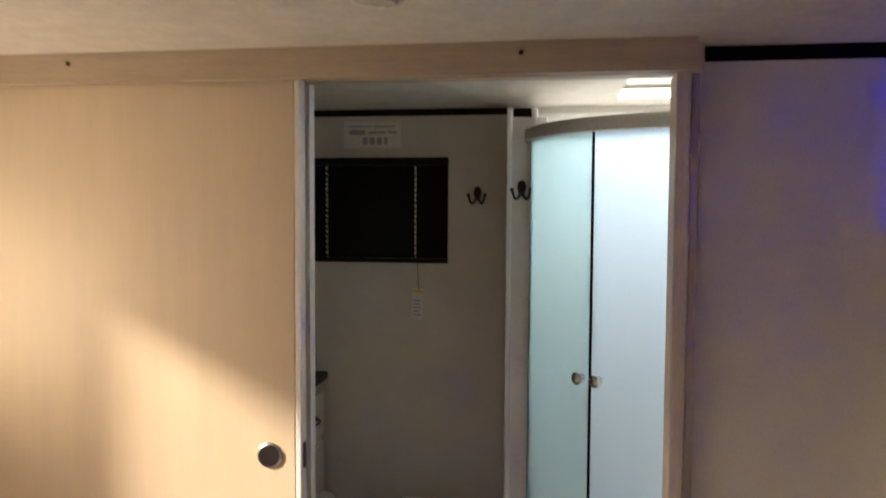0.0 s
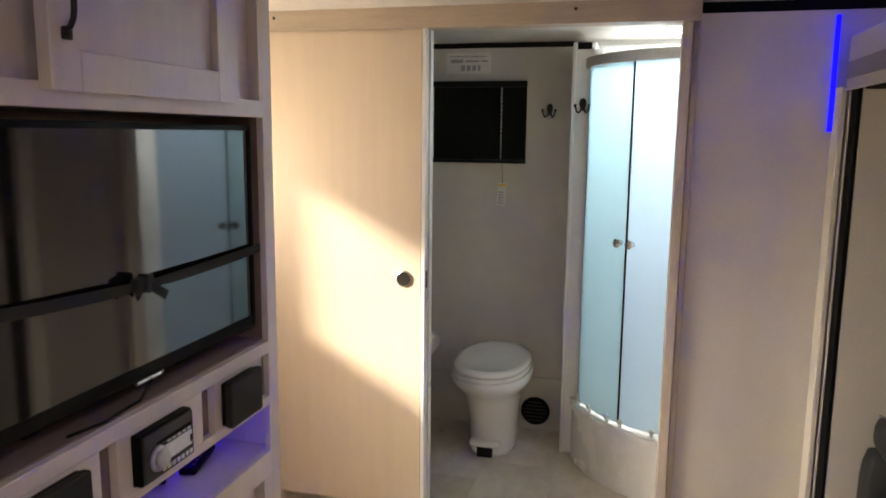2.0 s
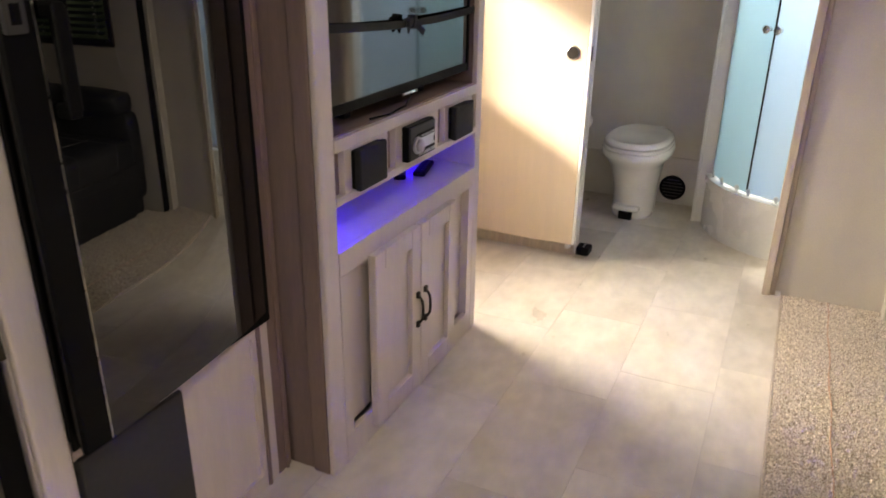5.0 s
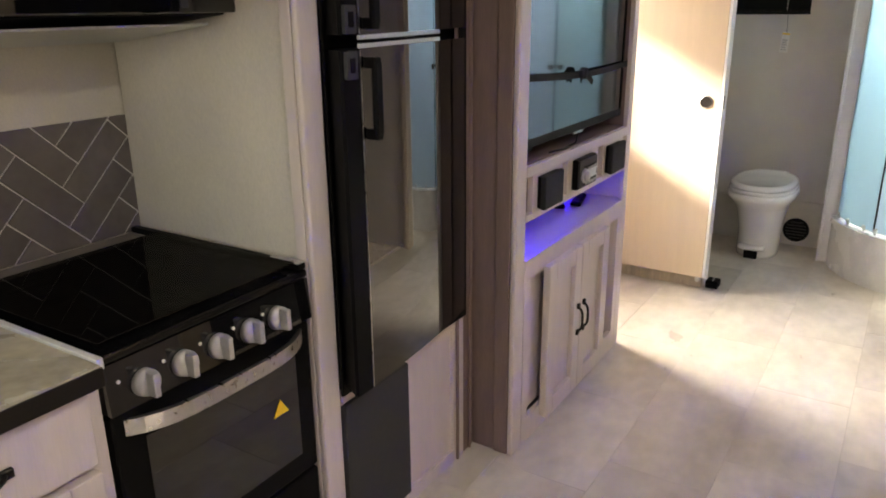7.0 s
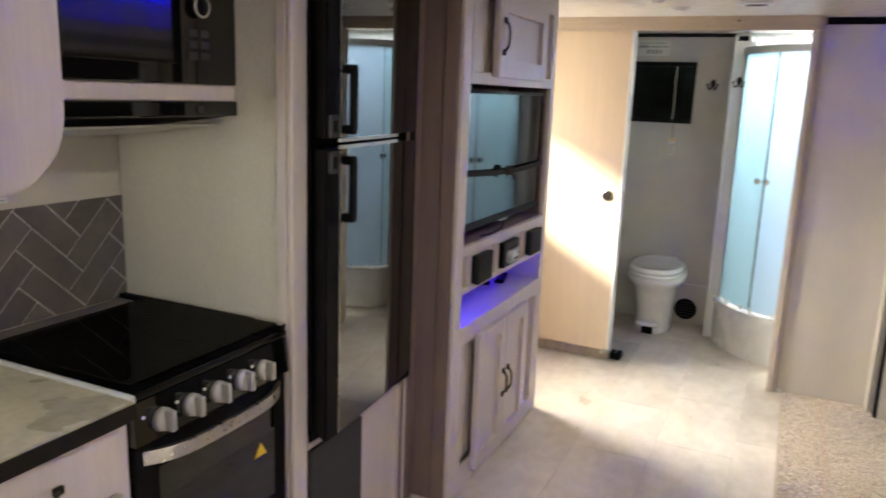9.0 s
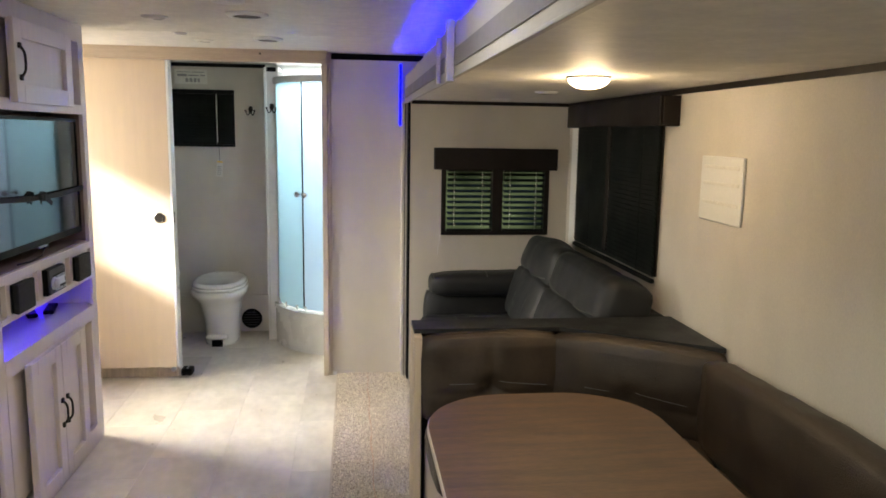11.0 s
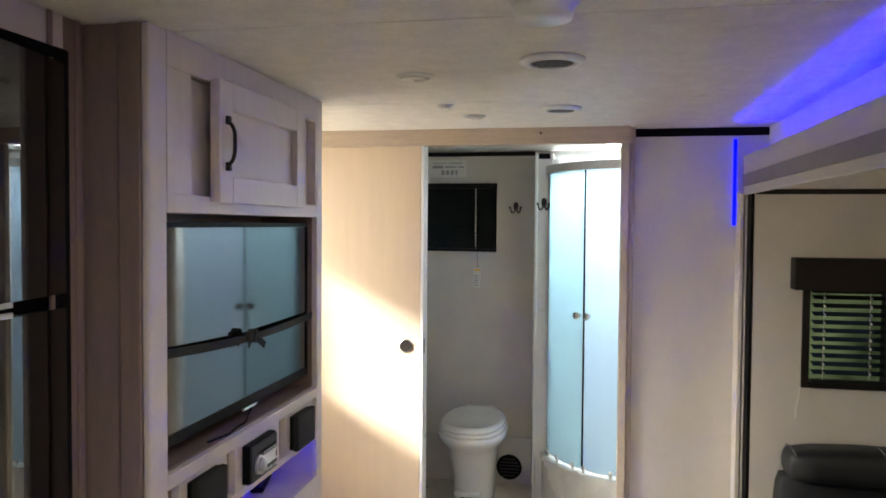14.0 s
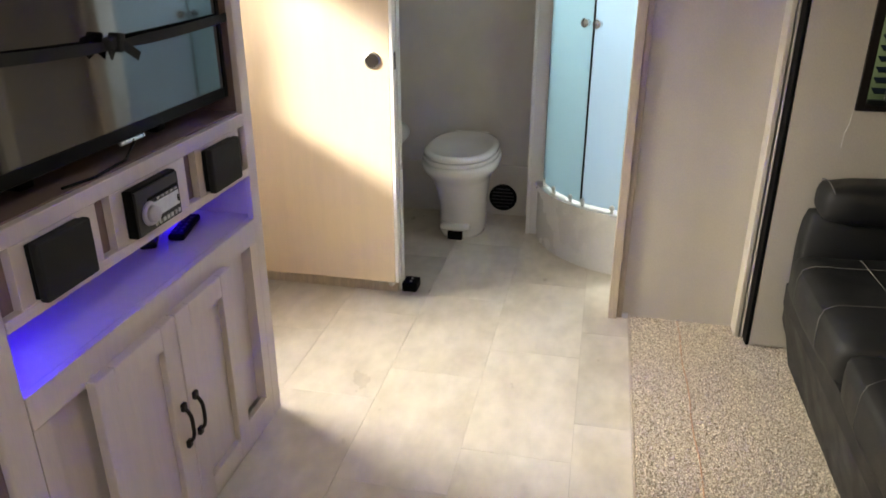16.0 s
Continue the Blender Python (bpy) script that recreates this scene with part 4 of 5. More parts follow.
    part("niche_side", block(-1.229, FX - 0.0205, 1.064, 1.0935, 1.01, 1.603), M_CABSIDE, c, "taupe niche side, darkened for its shade")
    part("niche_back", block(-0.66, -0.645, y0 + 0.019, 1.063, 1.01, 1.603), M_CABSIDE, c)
    # stereo board with slots between its members
    for a, b in ((0.164, 0.398), (0.445, 0.737), (0.79, 1.02)):
        part("stereo_rail", block(FX - 0.020, FX - 0.001, a, b, 0.8505, 0.9715), M_CAB, c)
    # doors
    d = shaker_door(0.312, 0.880, 1.630, 1.937, FX + 0.0005, c, 0.068, 0.028, 0.019)
    bar_pull(0.346, 1.722, 1.838, FX + 0.0285, d, 0.022)
    d = shaker_door(0.268, 0.561, 0.050, 0.636, FX + 0.0005, c, 0.060, 0.026, 0.018)
    bar_pull(0.535, 0.290, 0.398, FX + 0.0265, d, 0.022)
    d = shaker_door(0.565, 0.846, 0.050, 0.636, FX + 0.0005, c, 0.060, 0.026, 0.018)
    bar_pull(0.590, 0.290, 0.398, FX + 0.0265, d, 0.022)
    part("led", block(-0.72, -0.47, 0.0795, 0.0845, 0.705, 0.80), M_LED_SHELF, c, "blue light strip in the shelf")
    part("led", block(-0.745, -0.70, y1 - 0.026, y1 - 0.0195, 0.72, 0.79), M_LED_SHELF, c, "blue light strip in the shelf")


media_cabinet()


def television():
    t = thing("television", (-0.5, 0.585, 1.01), "flat black television strapped into the cabinet niche", "television")
    y0, y1, z0, z1, x = 0.13, 1.043, 1.055, 1.582, -0.462
    part("back_shell", block(x - 0.06, x - 0.012, y0 + 0.02, y1 - 0.02, z0 + 0.03, z1 - 0.02, 0.01), M_BLACK, t)
    part("screen", block(x - 0.010, x - 0.003, y0 + 0.010, y1 - 0.010, z0 + 0.026, z1 - 0.012), M_SCREEN, t, "glossy dark screen")
    for a in ((y0, y0 + 0.016, z0, z1), (y1 - 0.016, y1, z0, z1), (y0 + 0.016, y1 - 0.016, z1 - 0.014, z1), (y0 + 0.016, y1 - 0.016, z0, z0 + 0.028)):
        part("bezel", block(x - 0.0115, x, *a, 0.0015, 1), M_BLACK, t)
    part("sensor", block(x - 0.008, x + 0.001, 0.55, 0.64, z0 - 0.010, z0 - 0.001, 0.003), M_STEEL, t, "silver sensor bar")
    for y in (0.35, 0.82):
        part("foot", block(x - 0.15, x - 0.075, y - 0.02, y + 0.02, 1.0095, z0 + 0.031, 0.004), M_BLACK, t)
    s = thing("tie_strap", (x + 0.01, 0.58, 1.26), "dark webbing strap knotted across the television", "strap")
    bm = bmesh.new()
    n = 24
    rows = []
    for k in range(n + 1):
        u = k / n
        y = 0.085 + (1.062 - 0.085) * u
        z = 1.283 - 0.016 * math.sin(u * math.pi) - 0.022 * u
        d = x + 0.006 + 0.010 * math.sin(u * math.pi)
        w = 0.011 - 0.004 * math.exp(-((u - 0.5) / 0.06) ** 2)
        rows.append([bm.verts.new(p) for p in ((d, y, z - w), (d + 0.003, y, z - w), (d + 0.003, y, z + w), (d, y, z + w))])
    for p, q in zip(rows, rows[1:]):
        for k in range(4):
            bm.faces.new((p[k], p[(k + 1) % 4], q[(k + 1) % 4], q[k]))
    bm.faces.new(rows[0])
    bm.faces.new(rows[-1][::-1])
    bmesh.ops.recalc_face_normals(bm, faces=bm.faces)
    part("webbing", bm, M_SPEAKER, s)
    kx, ky, kz = x + 0.022, 0.560, 1.262
    bm = turned(block(kx - 0.010, kx + 0.010, ky - 0.034, ky + 0.022, kz - 0.012, kz + 0.015, 0.005, 2), about((kx, ky, kz), 6, 0, 0))
    part("knot", bm, M_SPEAKER, s)
    bm = turned(block(kx - 0.012, kx + 0.013, ky - 0.012, ky + 0.010, kz - 0.020, kz + 0.018, 0.004, 2), about((kx, ky, kz), -18, 0, 8))
    part("knot_loop", bm, M_SPEAKER, s)
    bm = turned(block(kx - 0.002, kx + 0.002, ky - 0.040, ky - 0.014, kz - 0.026, kz - 0.002, 0.001, 1), about((kx, ky - 0.02, kz), 30, 0, 14))
    part("tail", bm, M_SPEAKER, s)
    bm = turned(block(kx + 0.006, kx + 0.010, ky + 0.004, ky + 0.062, kz - 0.010, kz + 0.010, 0.001, 1), about((kx, ky, kz), -34, 0, -8))
    part("tail", bm, M_SPEAKER, s)
    cable = tube([(-0.47, 0.36, 1.0125), (-0.452, 0.44, 1.0125), (-0.458, 0.50, 1.014), (-0.45, 0.54, 1.02), (-0.458, 0.57, 1.03), (-0.462, 0.60, 1.043)], 0.003, 6)
    solo("cable", cable, M_BLACK, "thin black cable under the television", "cable")


television()


def speaker(y0, y1):
    s = thing("speaker", (FX, (y0 + y1) / 2, 0.85), "square charcoal cloth speaker on the stereo board", "speaker", "cabinet speakers")
    part("housing", block(FX, FX + 0.012, y0 + 0.004, y1 - 0.004, 0.857, 0.965, 0.003), M_BLACK, s)
    part("grille", block(FX + 0.0122, FX + 0.032, y0, y1, 0.854, 0.968, 0.005), M_SPEAKER, s)


speaker(0.192, 0.340)
speaker(0.812, 0.964)


def stereo():
    s = thing("car_stereo", (FX, 0.60, 0.85), "black car stereo with a silver knob and pale display", "stereo")
    y0, y1, z0, z1 = 0.484, 0.660, 0.859, 0.967
    x = FX + 0.022
    part("chassis", block(FX - 0.0005, x, y0, y1, z0, z1, 0.003), M_BLACK, s)
    face = part("face_plate", block(x + 0.0002, x + 0.006, y0 + 0.004, y1 - 0.004, z0 + 0.004, z1 - 0.004, 0.002), M_GREYGRILLE, s)
    part("disc_slot", block(x + 0.0062, x + 0.0075, y0 + 0.045, y1 - 0.012, z1 - 0.034, z1 - 0.028), M_BLACK, s, "dark disc slot")
    part("display", block(x + 0.0062, x + 0.0095, y0 + 0.070, y1 - 0.014, z0 + 0.030, z0 + 0.064, 0.001, 1), M_LCD, s, "pale display")
    bm = rod(bmesh.new(), (x + 0.006, y0 + 0.046, z0 + 0.046), (x + 0.013, y0 + 0.046, z0 + 0.046), 0.027, 0.026, 32)
    ring = part("volume_ring", bm, M_KNOB, s, "silver ring round the knob", True)
    bm = rod(bmesh.new(), (x + 0.0132, y0 + 0.046, z0 + 0.046), (x + 0.024, y0 + 0.046, z0 + 0.046), 0.020, 0.018, 28)
    part("volume_knob", bm, M_KNOB, ring, "silver volume knob", True)
    for k in range(7):
        part("button", block(x + 0.0062, x + 0.009, y0 + 0.060 + k * 0.0155, y0 + 0.071 + k * 0.0155, z0 + 0.010, z0 + 0.020, 0.001, 1), M_STEEL, s)
    for k in range(5):
        part("button", block(x + 0.0062, x + 0.009, y0 + 0.076 + k * 0.018, y0 + 0.088 + k * 0.018, z0 + 0.067, z0 + 0.072, 0.0008, 1), M_STEEL, s)
    part("socket", block(x + 0.0096, x + 0.0105, y1 - 0.022, y1 - 0.017, z0 + 0.038, z0 + 0.054), M_BLACK, s, "small dark socket")


stereo()


def remote(x, y, rz, label):
    r = thing("remote_control", (x, y, 0.694), label, "remote control", "remotes on the shelf")
    spin = about((x, y, 0.7), 0, 0, rz)
    part("case", turned(block(x - 0.022, x + 0.022, y - 0.085, y + 0.085, 0.6942, 0.713, 0.006), spin), M_BLACK, r)
    for k in range(5):
        for s in (-0.009, 0.009):
            part("button", turned(block(x + s - 0.005, x + s + 0.005, y - 0.065 + k * 0.026, y - 0.051 + k * 0.026, 0.7132, 0.7155, 0.001, 1), spin), M_GREYGRILLE, r)


remote(-0.585, 0.935, 14, "black remote control lying on the blue-lit shelf")
remote(-0.645, 0.86, 28, "black remote control lying deeper on the blue-lit shelf")

# ---------------------------------------------------------------- refrigerator cabinet
RX = -0.592


def fridge_cabinet():
    c = thing("refrigerator_cabinet", (-0.87, -0.33, 0), "tall whitewashed cabinet built round the refrigerator", "cabinet")
    part("side_panel", block(-1.245, RX - 0.02, -0.702, -0.684, 0, CEIL - 0.001), M_WALL, c, "pale partition beside the stove")
    part("edge_trim", block(RX - 0.052, RX - 0.020, -0.711, -0.7025, 0, CEIL - 0.001, 0.003), M_CAB, c)
    part("back_panel", block(-1.245, -1.23, -0.683, 0.058, 0, CEIL - 0.001), M_CABSIDE, c)
    part("stile", block(RX - 0.019, RX, -0.711, -0.640, 0, CEIL - 0.001, 0.006), M_CAB, c)
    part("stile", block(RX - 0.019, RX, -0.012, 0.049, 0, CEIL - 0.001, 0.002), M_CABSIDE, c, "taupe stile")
    part("rail", block(RX - 0.019, RX, -0.6395, -0.0125, 1.935, CEIL - 0.001), M_CAB, c)
    part("rail", block(RX - 0.019, RX, -0.6395, -0.0125, 0.0, 0.045), M_CAB, c)
    part("rail", block(RX - 0.019, RX, -0.6395, -0.0125, 0.495, 0.528), M_CAB, c)
    part("field", block(RX - 0.019, RX - 0.010, -0.330, -0.08, 0.0455, 0.4945), M_CAB, c)
    part("stile", block(RX - 0.019, RX, -0.0795, -0.0125, 0.0455, 0.4945), M_CAB, c)
    part("stile", block(RX - 0.019, RX, -0.345, -0.3305, 0.0455, 0.4945), M_CAB, c)
    g = part("access_panel", block(RX - 0.015, RX + 0.012, -0.636, -0.347, 0.05, 0.497, 0.004), M_GREYGRILLE, c, "charcoal access panel")
    for y in (-0.06, 0.02):
        part("flute", block(RX + 0.0005, RX + 0.008, y - 0.004 if y < 0 else y, y + 0.01, 0, CEIL - 0.001, 0.003), M_CABSIDE, c)


fridge_cabinet()


def refrigerator():
    r = thing("refrigerator", (-0.85, -0.33, 0.53), "two-door black glass refrigerator built into the cabinet", "refrigerator")
    part("case", block(-1.13, RX - 0.0195, -0.637, -0.014, 0.530, 1.932), M_BLACK, r)
    for a in ((-0.642, -0.612, 0.522, 1.938), (-0.048, -0.006, 0.522, 1.938), (-0.612, -0.048, 0.522, 0.545), (-0.612, -0.048, 1.912, 1.938)):
        part("frame", block(RX + 0.0005, RX + 0.010, *a, 0.003, 1), M_BLACK, r)
    xs = [(RX + 0.016, -0.03)]
    for k in range(1, 41):
        y = -0.03 - 0.572 * k / 40
        lean = radians(4.4 + 50.0 * max(0.0, y + 0.45) ** 2)
        xs.append((xs[-1][0] + 0.572 / 40 * math.tan(lean), y))
    tip = xs[-1][0]
    for z0, z1, name in ((0.556, 1.403, "lower"), (1.432, 1.905, "upper")):
        body = prism([(RX + 0.0105, -0.03), (RX + 0.0105, -0.630), (tip - 0.006, -0.668), (tip + 0.002, -0.664), (tip + 0.002, -0.6055), (tip - 0.005, -0.603)], z0 + 0.002, z1 - 0.002, "z")
        d = part("door", body, M_BLACK, r, "matt black door body")
        bm = prism(xs + [(x - 0.0045, y) for x, y in xs[::-1]], z0, z1, "z")
        for f in bm.faces:
            f.smooth = f.normal.x > 0.8
        for e in bm.edges:
            e.smooth = all(f.smooth for f in e.link_faces)
        part("door_glass", bm, M_FRIDGE, d, "slightly bowed glossy black glass")
        part("edge_line", block(tip + 0.0005, tip + 0.003, -0.6053, -0.6022, z0 + 0.004, z1 - 0.004), M_STEEL, d, "thin silver edge line")
        edge = z0 if name == "upper" else z1
        s = -1 if name == "upper" else 1
        lo, hi = sorted((edge + s * 0.0005, edge + s * 0.010))
        strip = [(x + 0.002, y) for x, y in xs if y < -0.215]
        part("chrome_edge", prism(strip + [(x - 0.008, y) for x, y in strip[::-1]], lo, hi, "z"), M_GREYRAIL, d, "silver door edge strip")
        a, b = (z0 + 0.012, z0 + 0.20) if name == "upper" else (z1 - 0.205, z1 - 0.018)
        bm = bmesh.new()
        hx = tip + 0.003
        for p in ((hx, hx + 0.036, -0.598, -0.572, a, a + 0.026), (hx, hx + 0.036, -0.598, -0.572, b - 0.026, b), (hx + 0.022, hx + 0.037, -0.598, -0.570, a + 0.010, b - 0.010)):
            box(bm, *p, 0.005)
        part("handle", bm, M_BLACK, d, "black looped handle")
        za = z0 + 0.004 if name == "upper" else z1 - 0.064
        bm = prism(rounded(-0.662, -0.624, za, za + 0.06, 0.004, 3), tip + 0.0025, tip + 0.012, "x")
        part("latch", bm, M_GREYGRILLE, d, "grey latch block")
        part("latch_hole", block(tip + 0.0122, tip + 0.0135, -0.652, -0.634, za + 0.014, za + 0.046), M_BLACK, d, "dark latch slot")


refrigerator()

# ---------------------------------------------------------------- kitchen


def stove():
    s = thing("gas_stove", (-0.88, -1.0, 0), "black gas range with silver knobs and handle", "stove")
    y0, y1, x1 = -1.265, -0.714, -0.615
    part("body", block(-1.12, x1 - 0.03, y0 + 0.004, y1 - 0.004, 0.09, 0.878, 0.003), M_BLACK, s)
    part("plinth", block(-1.10, x1 - 0.06, y0 + 0.01, y1 - 0.01, 0.0, 0.0895), M_BLACK, s)
    part("cooktop", block(-1.131, x1 + 0.005, y0, y1, 0.8785, 0.897, 0.005), M_ENAMEL, s, "black enamel cooktop")
    part("back_rim", block(-1.131, -1.119, y0, y1, 0.8975, 0.908, 0.003), M_ENAMEL, s)
    part("side_rim", block(-1.240, x1 + 0.002, y1 - 0.024, y1, 0.8978, 0.914, 0.004), M_BLACK, s)
    part("rim_cap", block(x1 - 0.10, x1 + 0.001, y1 - 0.026, y1 - 0.0005, 0.9142, 0.9165, 0.0008, 1), M_STEEL, s, "worn steel edge of the rim")
    for bx, by, br in ((-0.98, -1.125, 0.036), (-0.98, -0.86, 0.036), (-0.75, -0.99, 0.045)):
        bm = rod(bmesh.new(), (bx, by, 0.8972), (bx, by, 0.903), br * 1.25, br * 1.2, 28)
        rod(bm, (bx, by, 0.903), (bx, by, 0.909), br, br * 0.94, 28)
        part("burner", bm, M_BLACK, s, "round black burner cap")
    for ga, gb in ((y0 + 0.022, -0.993), (-0.987, y1 - 0.034)):
        bm = bmesh.new()
        gm = (ga + gb) / 2
        for q in ((-1.105, -1.096, ga, gb), (x1 - 0.035, x1 - 0.026, ga, gb), (-1.0955, x1 - 0.0355, ga, ga + 0.009), (-1.0955, x1 - 0.0355, gb - 0.009, gb), (-0.866, -0.858, ga + 0.0095, gb - 0.0095)):
            box(bm, *q, 0.907, 0.914, 0.002, 1)
        for gx in (-1.03, -0.935, -0.80, -0.715):
            for u0, u1 in ((ga + 0.0095, gm - 0.03), (gm + 0.03, gb - 0.0095)):
                box(bm, gx - 0.004, gx + 0.004, u0, u1, 0.907, 0.915, 0.002, 1)
        for gx in (-1.09, x1 - 0.05):
            box(bm, gx, gx + 0.008, ga + 0.004, ga + 0.012, 0.897, 0.907)
            box(bm, gx, gx + 0.008, gb - 0.012, gb - 0.004, 0.897, 0.907)
        part("grate", bm, M_ENAMEL, s, "low black pan grate")
    part("glass_cover", block(-1.118, x1 - 0.008, y0 + 0.008, y1 - 0.0265, 0.9165, 0.9205, 0.001, 1), M_SMOKE, s, "smoked glass cover lying over the grates")
    panel = part("control_panel", prism([(x1 - 0.03, 0.775), (x1 + 0.012, 0.775), (x1 + 0.004, 0.876), (x1 - 0.03, 0.876)], y0 + 0.002, y1 - 0.002, "y"), M_BLACKGLOSS, s, "glossy black control panel")
    for ky in (-1.186, -1.094, -1.003, -0.913, -0.830):
        bm = rod(bmesh.new(), (x1 + 0.008, ky, 0.815), (x1 + 0.026, ky, 0.818), 0.028, 0.026, 28)
        k = part("knob", bm, M_KNOB, panel, "silver control knob", True)
        part("pointer", block(x1 + 0.026, x1 + 0.050, ky - 0.007, ky + 0.007, 0.793, 0.843, 0.003), M_KNOB, k)
    for ky in (-1.238, -1.138, -1.048, -0.958, -0.871):
        bm = rod(bmesh.new(), (x1 + 0.008, ky, 0.838), (x1 + 0.0105, ky, 0.838), 0.004, None, 10)
        part("panel_mark", bm, M_WHITE, panel, "small white panel mark")
    door = part("oven_door", block(x1 - 0.029, x1, y0 + 0.004, y1 - 0.004, 0.36, 0.768, 0.006), M_BLACK, s)
    part("oven_window", block(x1 + 0.0005, x1 + 0.004, y0 + 0.07, y1 - 0.06, 0.42, 0.70, 0.002, 1), M_BLACKGLOSS, door, "dark oven window")
    ya, yb = y0 + 0.03, y1 - 0.03
    outer = [(x1 + 0.0006 + 0.05 * (1 - (2 * k / 16 - 1) ** 4), ya + (yb - ya) * k / 16) for k in range(17)]
    inner = [(max(x1 + 0.0005, u - 0.009), v + 0.012 * (1 - 2 * k / 16)) for k, (u, v) in enumerate(outer)]
    bm = prism(outer + inner[::-1], 0.718, 0.752, "z")
    part("oven_handle", bm, M_STEEL, door, "brushed silver oven handle")
    part("warning_triangle", prism([(-0.862, 0.565), (-0.812, 0.565), (-0.837, 0.605)], x1 + 0.0045, x1 + 0.0055, "x"), M_YELLOW, door, "yellow warning triangle")
    part("drawer", block(x1 - 0.029, x1, y0 + 0.004, y1 - 0.004, 0.10, 0.352, 0.006), M_BLACK, s)


stove()
strip = solo("counter_joint_strip", block(-1.131, -0.596, -1.279, -1.2655, 0.88, 0.903, 0.002), M_ALU, "aluminium joint strip between stove and countertop", "strip")


def base_cabinets():
    c = thing("kitchen_base_cabinet", (-0.9, -2.2, 0), "whitewashed kitchen base cabinet under the countertop", "cabinet")
    part("body", block(-1.245, -0.625, -3.2, -1.268, 0.08, 0.857), M_CAB, c)
    part("plinth", block(-1.245, -0.68, -3.2, -1.268, 0, 0.0795), M_CABSIDE, c)
    for k in range(4):
        a = -1.30 - k * 0.47
        dr = part("drawer", block(-0.6245, -0.603, a - 0.44, a, 0.70, 0.845, 0.003), M_CAB, c)
        bar_pull(0.775, a - 0.28, a - 0.16, -0.603, dr, 0.03, "y")
        d = shaker_door(a - 0.44, a, 0.10, 0.685, -0.6245, c)
        bar_pull(a - 0.40, 0.52, 0.63, -0.5985, d, 0.020)
    t = thing("countertop", (-0.86, -2.2, 0.86), "mottled olive laminate kitchen countertop with a dark edge", "countertop")
    part("slab", block(-1.245, -0.582, -3.2, -1.2795, 0.8575, 0.898, 0.004), M_COUNTER, t)
    part("back_ledge", block(-1.241, -1.1315, -1.279, -0.739, 0.8575, 0.8975, 0.003), M_SPLASH, t, "narrow ledge behind the stove")
    part("edge_band", block(-0.5815, -0.577, -3.2, -1.2795, 0.858, 0.895, 0.001, 1), M_DARKFRAME, t, "dark edge band")


base_cabinets()


def clip(poly, axis, bound, keep_low):
    out = []
    for i, p in enumerate(poly):
        q = poly[(i + 1) % len(poly)]
        pin = p[axis] <= bound if keep_low else p[axis] >= bound
        qin = q[axis] <= bound if keep_low else q[axis] >= bound
        if pin:
            out.append(p)
        if pin != qin:
            f = (bound - p[axis]) / (q[axis] - p[axis])
            out.append((p[0] + f * (q[0] - p[0]), p[1] + f * (q[1] - p[1])))
    return out


def backsplash():
    y0, y1, z0, z1 = -3.2, -0.703, 0.899, 1.221
    b = thing("backsplash", (LEFT, -2.0, z0), "grey herringbone tile backsplash with light grout", "backsplash", kind="structure")
    part("grout", block(LEFT + 0.0005, LEFT + 0.004, y0, y1, z0, z1), M_GROUT, b, "light grout")
    L, W, g = 0.2165, 0.0745, 0.0045
    r = math.sqrt(0.5)
    oy, oz = -1.163, 0.903
    tiles = 0
    for i in range(-40, 41):
        for j in range(-14, 15):
            ox, ov = i * W - j * L, i * W + j * L
            for u0, u1, v0, v1 in ((ox, ox + L, ov, ov + W), (ox, ox + W, ov + W, ov + W + L)):
                quad = [(u0 + g / 2, v0 + g / 2), (u1 - g / 2, v0 + g / 2), (u1 - g / 2, v1 - g / 2), (u0 + g / 2, v1 - g / 2)]
                poly = [(oy + r * (u - v), oz + r * (u + v)) for u, v in quad]
                if max(p[0] for p in poly) < y0 or min(p[0] for p in poly) > y1 or max(p[1] for p in poly) < z0 or min(p[1] for p in poly) > z1:
                    continue
                for ax, bd, low in ((0, y0, False), (0, y1, True), (1, z0, False), (1, z1, True)):
                    poly = clip(poly, ax, bd, low)
                    if len(poly) < 3:
                        break
                if len(poly) < 3:
                    continue
                part("tile", prism(poly, LEFT + 0.0042, LEFT + 0.0075, "x"), M_SPLASH, b)


backsplash()


